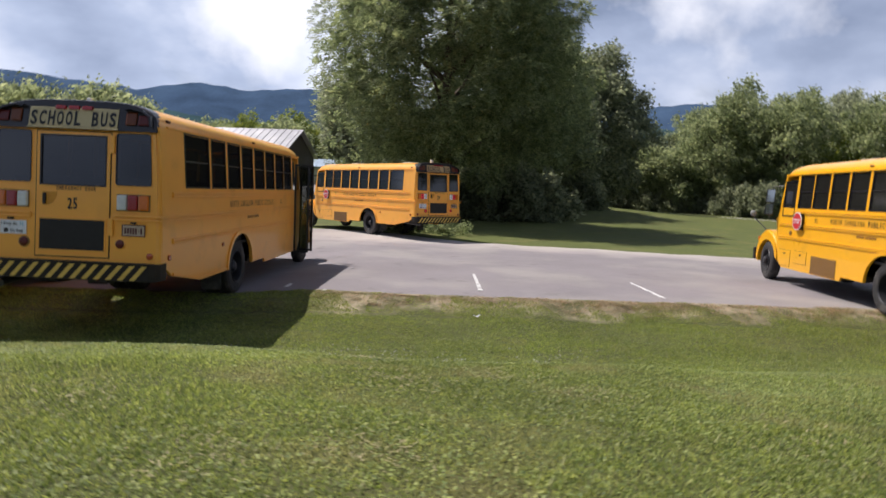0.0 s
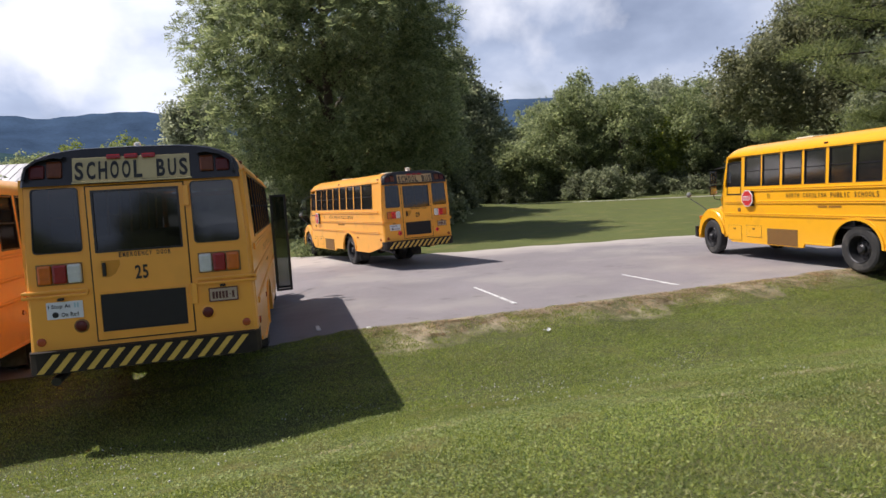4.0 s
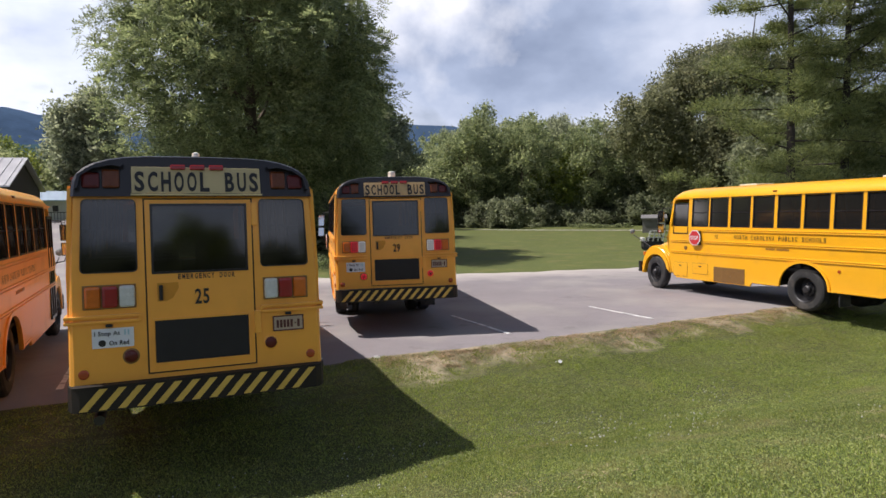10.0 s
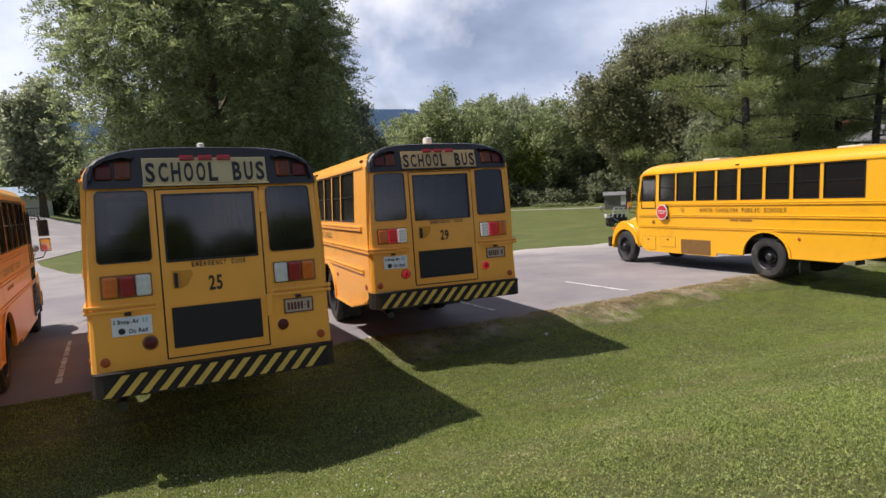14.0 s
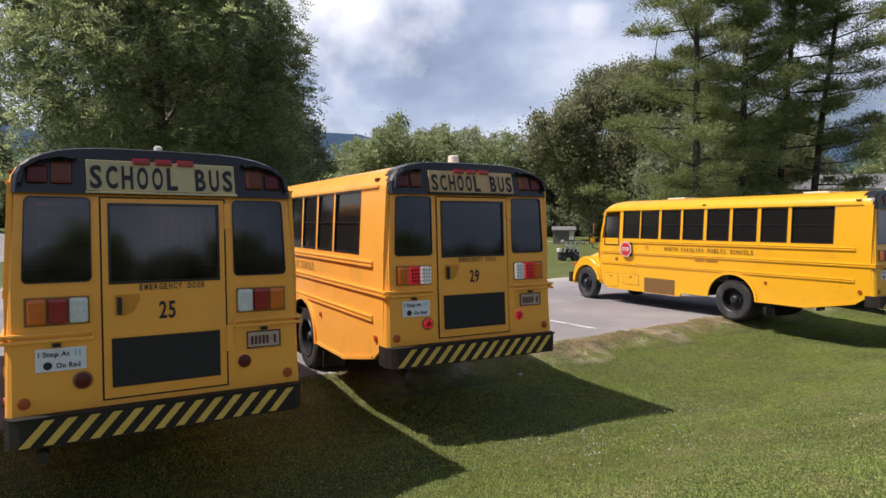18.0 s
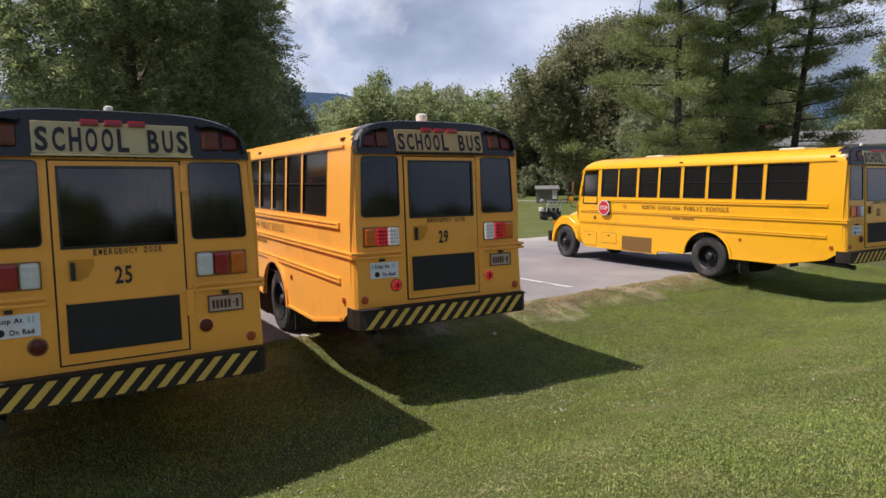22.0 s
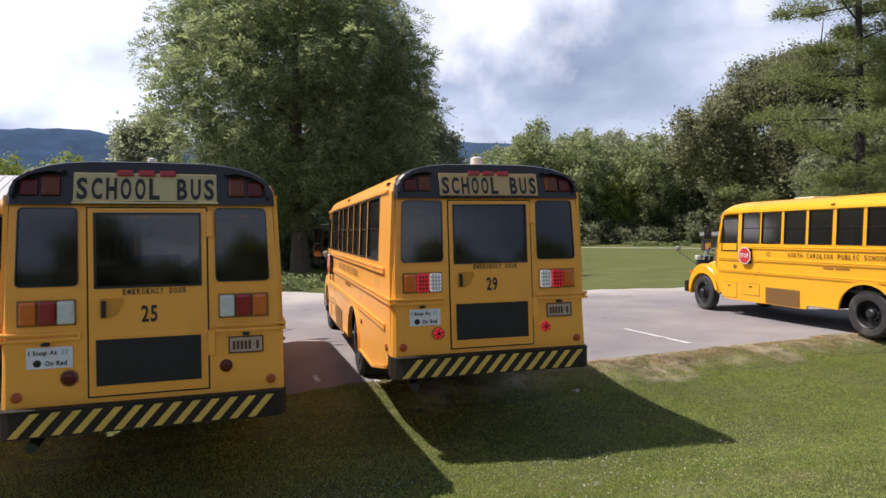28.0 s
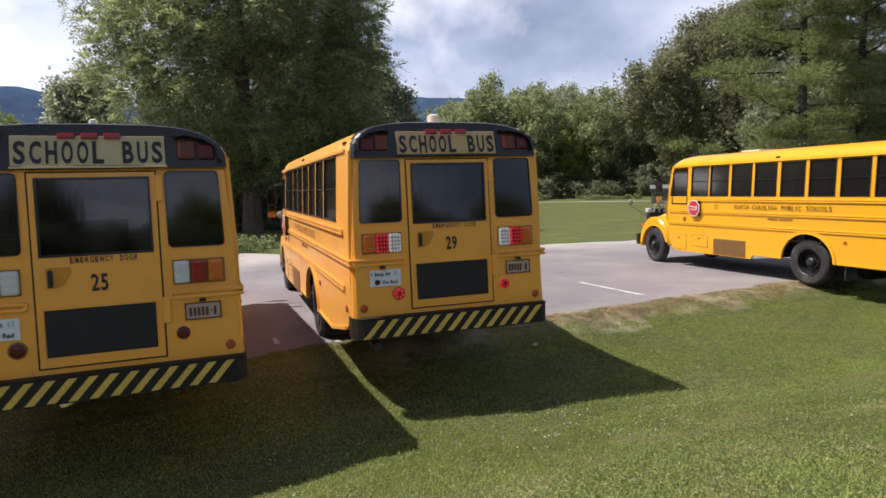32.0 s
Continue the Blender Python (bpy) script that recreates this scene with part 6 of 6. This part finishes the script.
def low_leaves(n, seed):
    """Clover and weed leaves lying low in the turf, in patches."""
    r = np.random.RandomState(seed)
    x, y = r.uniform(-8, 11, n), r.uniform(1.8, 11.4, n)
    patch = np.sin(x * 1.1 + 1.7 * np.sin(y * 0.9)) + np.sin(y * 1.6 + 1.2 * np.sin(x * 1.3)) + 0.6 * np.sin(x * 4.1 + y * 3.3)
    keep = (patch + r.uniform(-2.2, 2.2, n) > -0.3) & (x > np.maximum(-y - 0.6, -0.5 * y - 3.6)) & (x < np.maximum(0.75 * y + 0.8, 3 * y - 14.7))
    x, y = x[keep], y[keep]
    n = len(x)
    base = np.stack([x, y, ground_z(x, y) + r.uniform(0.012, 0.030, n)], -1)
    a, size = r.uniform(0, 2 * np.pi, n), r.uniform(0.0055, 0.0105, n)
    tilt = r.uniform(-0.5, 0.5, (n, 2))
    pts = []
    for k in range(3):
        b = a + k * 2.094
        dx, dy = np.cos(b) * size, np.sin(b) * size
        pts.append(base + np.stack([dx, dy, dx * tilt[:, 0] + dy * tilt[:, 1]], -1))
    v = np.stack(pts, 1).reshape(-1, 3)
    ob = new("low_leaves", mesh_np("low_leaves", v, np.arange(n * 3).reshape(-1, 3), leaf_mat("clover_leaf", (0.218, 0.272, 0.092), through=0.4, island=0.55, noise_scale=0.7, vary=0.35)))
    tagged(ob, "low clover and weed leaves in the turf", "clover", kind="stuff")


low_leaves(360000, 41)


def dead_edge():
    """Trampled dead grass in clumps along the bare soil at the edge of the tarmac."""
    r = np.random.RandomState(57)
    cx = r.uniform(-2.4, 12.5, 420)
    cy = edge_near(cx) - np.abs(r.randn(420)) * 0.34 - 0.04
    c = np.repeat(np.stack([cx, cy, r.uniform(0.05, 0.16, 420)], -1), 95, 0)
    n = len(c)
    x, y = c[:, 0] + r.randn(n) * c[:, 2] * 1.4, c[:, 1] + r.randn(n) * c[:, 2] * 0.7
    ok = y < edge_near(x) - 0.01
    x, y = x[ok], y[ok]
    n = len(x)
    base = np.stack([x, y, ground_z(x, y) + r.uniform(-0.002, 0.012, n)], -1)
    a, long = r.uniform(0, 2 * np.pi, n), r.uniform(0.02, 0.055, n)
    along = np.stack([np.cos(a) * long, np.sin(a) * long, r.uniform(0.0, 0.022, n)], -1)
    side = np.stack([-np.sin(a), np.cos(a), np.zeros(n)], -1) * 0.0045
    v = np.stack([base - side, base + side, base + along], 1).reshape(-1, 3)
    ob = new("dry_grass", mesh_np("dry_grass", v, np.arange(n * 3).reshape(-1, 3), leaf_mat("dead_tan_blade", (0.33, 0.255, 0.145), through=0.2, island=0.6, noise_scale=1.5, vary=0.4, dirt=((0.15, 0.16, 0.06), 1.3, 0.52, 0.7))))
    tagged(ob, "trampled dead grass along the tarmac edge", "dry grass", kind="stuff")


dead_edge()


def dry_spots():
    """Worn spots where the turf is thin: flattened straw-coloured blades in small drifts."""
    r = np.random.RandomState(31)
    spots = [(1.6, 2.95, 0.16), (-1.0, 2.4, 0.14), (-0.4, 2.5, 0.12), (0.29, 4.26, 0.16), (-1.82, 2.98, 0.14), (2.88, 4.84, 0.2)]
    spots += [(r.uniform(-5, 3.5), r.uniform(3.2, 9.5), r.uniform(0.1, 0.22)) for _ in range(12)]
    c = np.repeat(np.array(spots), 110, 0)
    n = len(c)
    x, y = c[:, 0] + r.randn(n) * c[:, 2], c[:, 1] + r.randn(n) * c[:, 2]
    base = np.stack([x, y, ground_z(x, y) + r.uniform(0.008, 0.028, n)], -1)
    a, long = r.uniform(0, 2 * np.pi, n), r.uniform(0.015, 0.04, n)
    along = np.stack([np.cos(a) * long, np.sin(a) * long, r.uniform(-0.004, 0.012, n)], -1)
    side = np.stack([-np.sin(a), np.cos(a), np.zeros(n)], -1) * 0.0045
    v = np.stack([base - side, base + side, base + along], 1).reshape(-1, 3)
    ob = new("dry_grass", mesh_np("dry_grass", v, np.arange(n * 3).reshape(-1, 3), leaf_mat("straw_blade", (0.38, 0.34, 0.185), through=0.3, island=0.4, noise_scale=2, vary=0.25)))
    tagged(ob, "flattened straw-coloured dry grass in worn spots", "dry grass", kind="stuff")


dry_spots()


def clover():
    """Small white clover heads scattered in drifts."""
    r = np.random.RandomState(9)
    pts = []
    for _ in range(34):
        cx, cy = r.uniform(-9, 2), r.uniform(5.0, 8.8)
        for _ in range(r.randint(4, 20)):
            pts.append((cx + r.randn() * 0.35, cy + r.randn() * 0.18))
    pts = np.array(pts)
    z = ground_z(pts[:, 0], pts[:, 1]) + r.uniform(0.03, 0.065, len(pts))
    octa = np.array([(1, 0, 0), (-1, 0, 0), (0, 1, 0), (0, -1, 0), (0, 0, 1), (0, 0, -1)]) * 0.0085
    tri = np.array([(0, 2, 4), (2, 1, 4), (1, 3, 4), (3, 0, 4), (2, 0, 5), (1, 2, 5), (3, 1, 5), (0, 3, 5)])
    c = np.stack([pts[:, 0], pts[:, 1], z], -1)
    v = (c[:, None] + octa[None] * r.uniform(0.7, 1.3, (len(pts), 1, 1))).reshape(-1, 3)
    f = (np.arange(len(pts))[:, None, None] * 6 + tri[None]).reshape(-1, 3)
    ob = new("clover_flowers", mesh_np("clover_flowers", v, f, mat("clover_white", (0.62, 0.62, 0.55), 0.8, noise_scale=30, vary=0.1)))
    tagged(ob, "small white clover heads in the grass", "flowers", kind="stuff")


clover()


def litter():
    """Torn, creased scraps of paper lying in the grass."""
    rnd = random.Random(3)
    for x, y, sx, sy, turn in ((0.53, 10.9, 0.055, 0.035, 20),):
        bm = bmesh.new()
        rows = [[bm.verts.new((sx * (i - 1.5) * 0.7 * rnd.uniform(0.8, 1.2), sy * (j - 1.5) * 0.7 * rnd.uniform(0.8, 1.2), 0.025 * rnd.random() + (0.02 if i in (0, 3) else 0))) for i in range(4)] for j in range(4)]
        for a, b in zip(rows, rows[1:]):
            for i in range(3):
                bm.faces.new((a[i], a[i + 1], b[i + 1], b[i]))
        bmesh.ops.solidify(bm, geom=list(bm.faces), thickness=0.002)
        ob = link_mesh("crumpled_paper", bm, WHITE)
        tagged(ob, "crumpled scrap of white paper on the grass", "litter", "paper scraps")
        ob.matrix_world = pose(x, y, gz(x, y) + 0.03, 0, 0, turn)


litter()


# ---- what moves ----
# seconds; place of the tail; yaw, roll in degrees; lift of the tail on its springs
DRIVE = [
    (0.0, -0.197, 26.193, 39.80, 0.20, -0.010), (0.5, 0.006, 25.637, 36.42, 0.20, -0.011), (1.0, 0.191, 25.051, 32.80, 0.20, -0.005), (1.5, 0.370, 24.440, 29.09, 0.20, -0.003),
    (2.0, 0.527, 23.799, 25.28, 0.22, -0.000), (2.5, 0.639, 23.119, 21.28, 0.29, -0.005), (4.5, 0.688, 20.319, 9.84, 0.20, -0.009), (5.0, 0.500, 19.512, 5.91, 0.21, -0.012),
    (5.5, 0.300, 18.779, 1.92, 0.24, -0.012), (6.0, 0.071, 18.094, -2.14, 0.24, -0.024), (6.5, -0.201, 17.387, -5.89, 0.21, -0.031), (7.0, -0.474, 16.783, -8.96, 0.14, -0.039),
    (7.5, -0.702, 16.333, -11.23, 0.04, -0.036), (8.0, -0.894, 15.868, -12.81, 0.01, -0.032), (8.5, -1.050, 15.329, -13.74, -0.11, -0.024), (9.0, -1.147, 14.788, -14.01, -0.17, -0.018),
    (9.5, -1.198, 14.278, -13.86, -0.24, -0.008), (10.0, -1.242, 13.804, -13.49, -0.17, -0.001), (10.5, -1.303, 13.337, -12.88, -0.19, 0.010), (11.0, -1.383, 12.841, -12.15, -0.22, 0.020),
    (11.5, -1.442, 12.366, -11.55, -0.26, 0.025), (12.0, -1.463, 11.958, -10.99, -0.25, 0.027), (12.5, -1.476, 11.566, -10.01, -0.20, 0.027), (13.0, -1.506, 11.163, -8.56, -0.20, 0.032),
    (13.5, -1.539, 10.800, -7.37, -0.13, 0.035), (14.0, -1.556, 10.517, -6.93, -0.13, 0.036), (14.5, -1.565, 10.275, -6.88, -0.12, 0.032), (16.5, -1.555, 9.684, -4.08, -0.16, 0.017),
    (17.0, -1.560, 9.469, -4.06, 0.09, -0.013), (17.5, -1.562, 9.309, -4.12, 0.19, -0.036), (18.0, -1.560, 9.249, -4.22, 0.16, -0.051), (32.0, -1.560, 9.249, -4.22, 0.16, -0.051),
]


def drive_at(t):
    cols = list(zip(*DRIVE))
    return [float(np.interp(t, cols[0], c)) for c in cols[1:]]


def motions():
    walk(bus_d, [(t, bus_pose(x, y, a, roll, lift)) for t, x, y, a, roll, lift in DRIVE])
    rows, turn, last = [], 0.0, None
    for k in range(73):
        t = k * 0.25
        x, y = drive_at(t)[:2]
        if last:
            turn += math.degrees(math.hypot(x - last[0], y - last[1]) / WHEEL_R)
        last = (x, y)
        rows.append((t, turn))
    rows.append((32.0, turn))
    for side, axle, w in ((-1, REAR_AXLE, moving_wheels[0]), (1, REAR_AXLE, moving_wheels[1]), (-1, FRONT_AXLE, moving_wheels[2]), (1, FRONT_AXLE, moving_wheels[3])):
        walk(w, [(t, pose(side * 1.02, axle, WHEEL_R, a, 0, 0)) for t, a in rows])


motions()
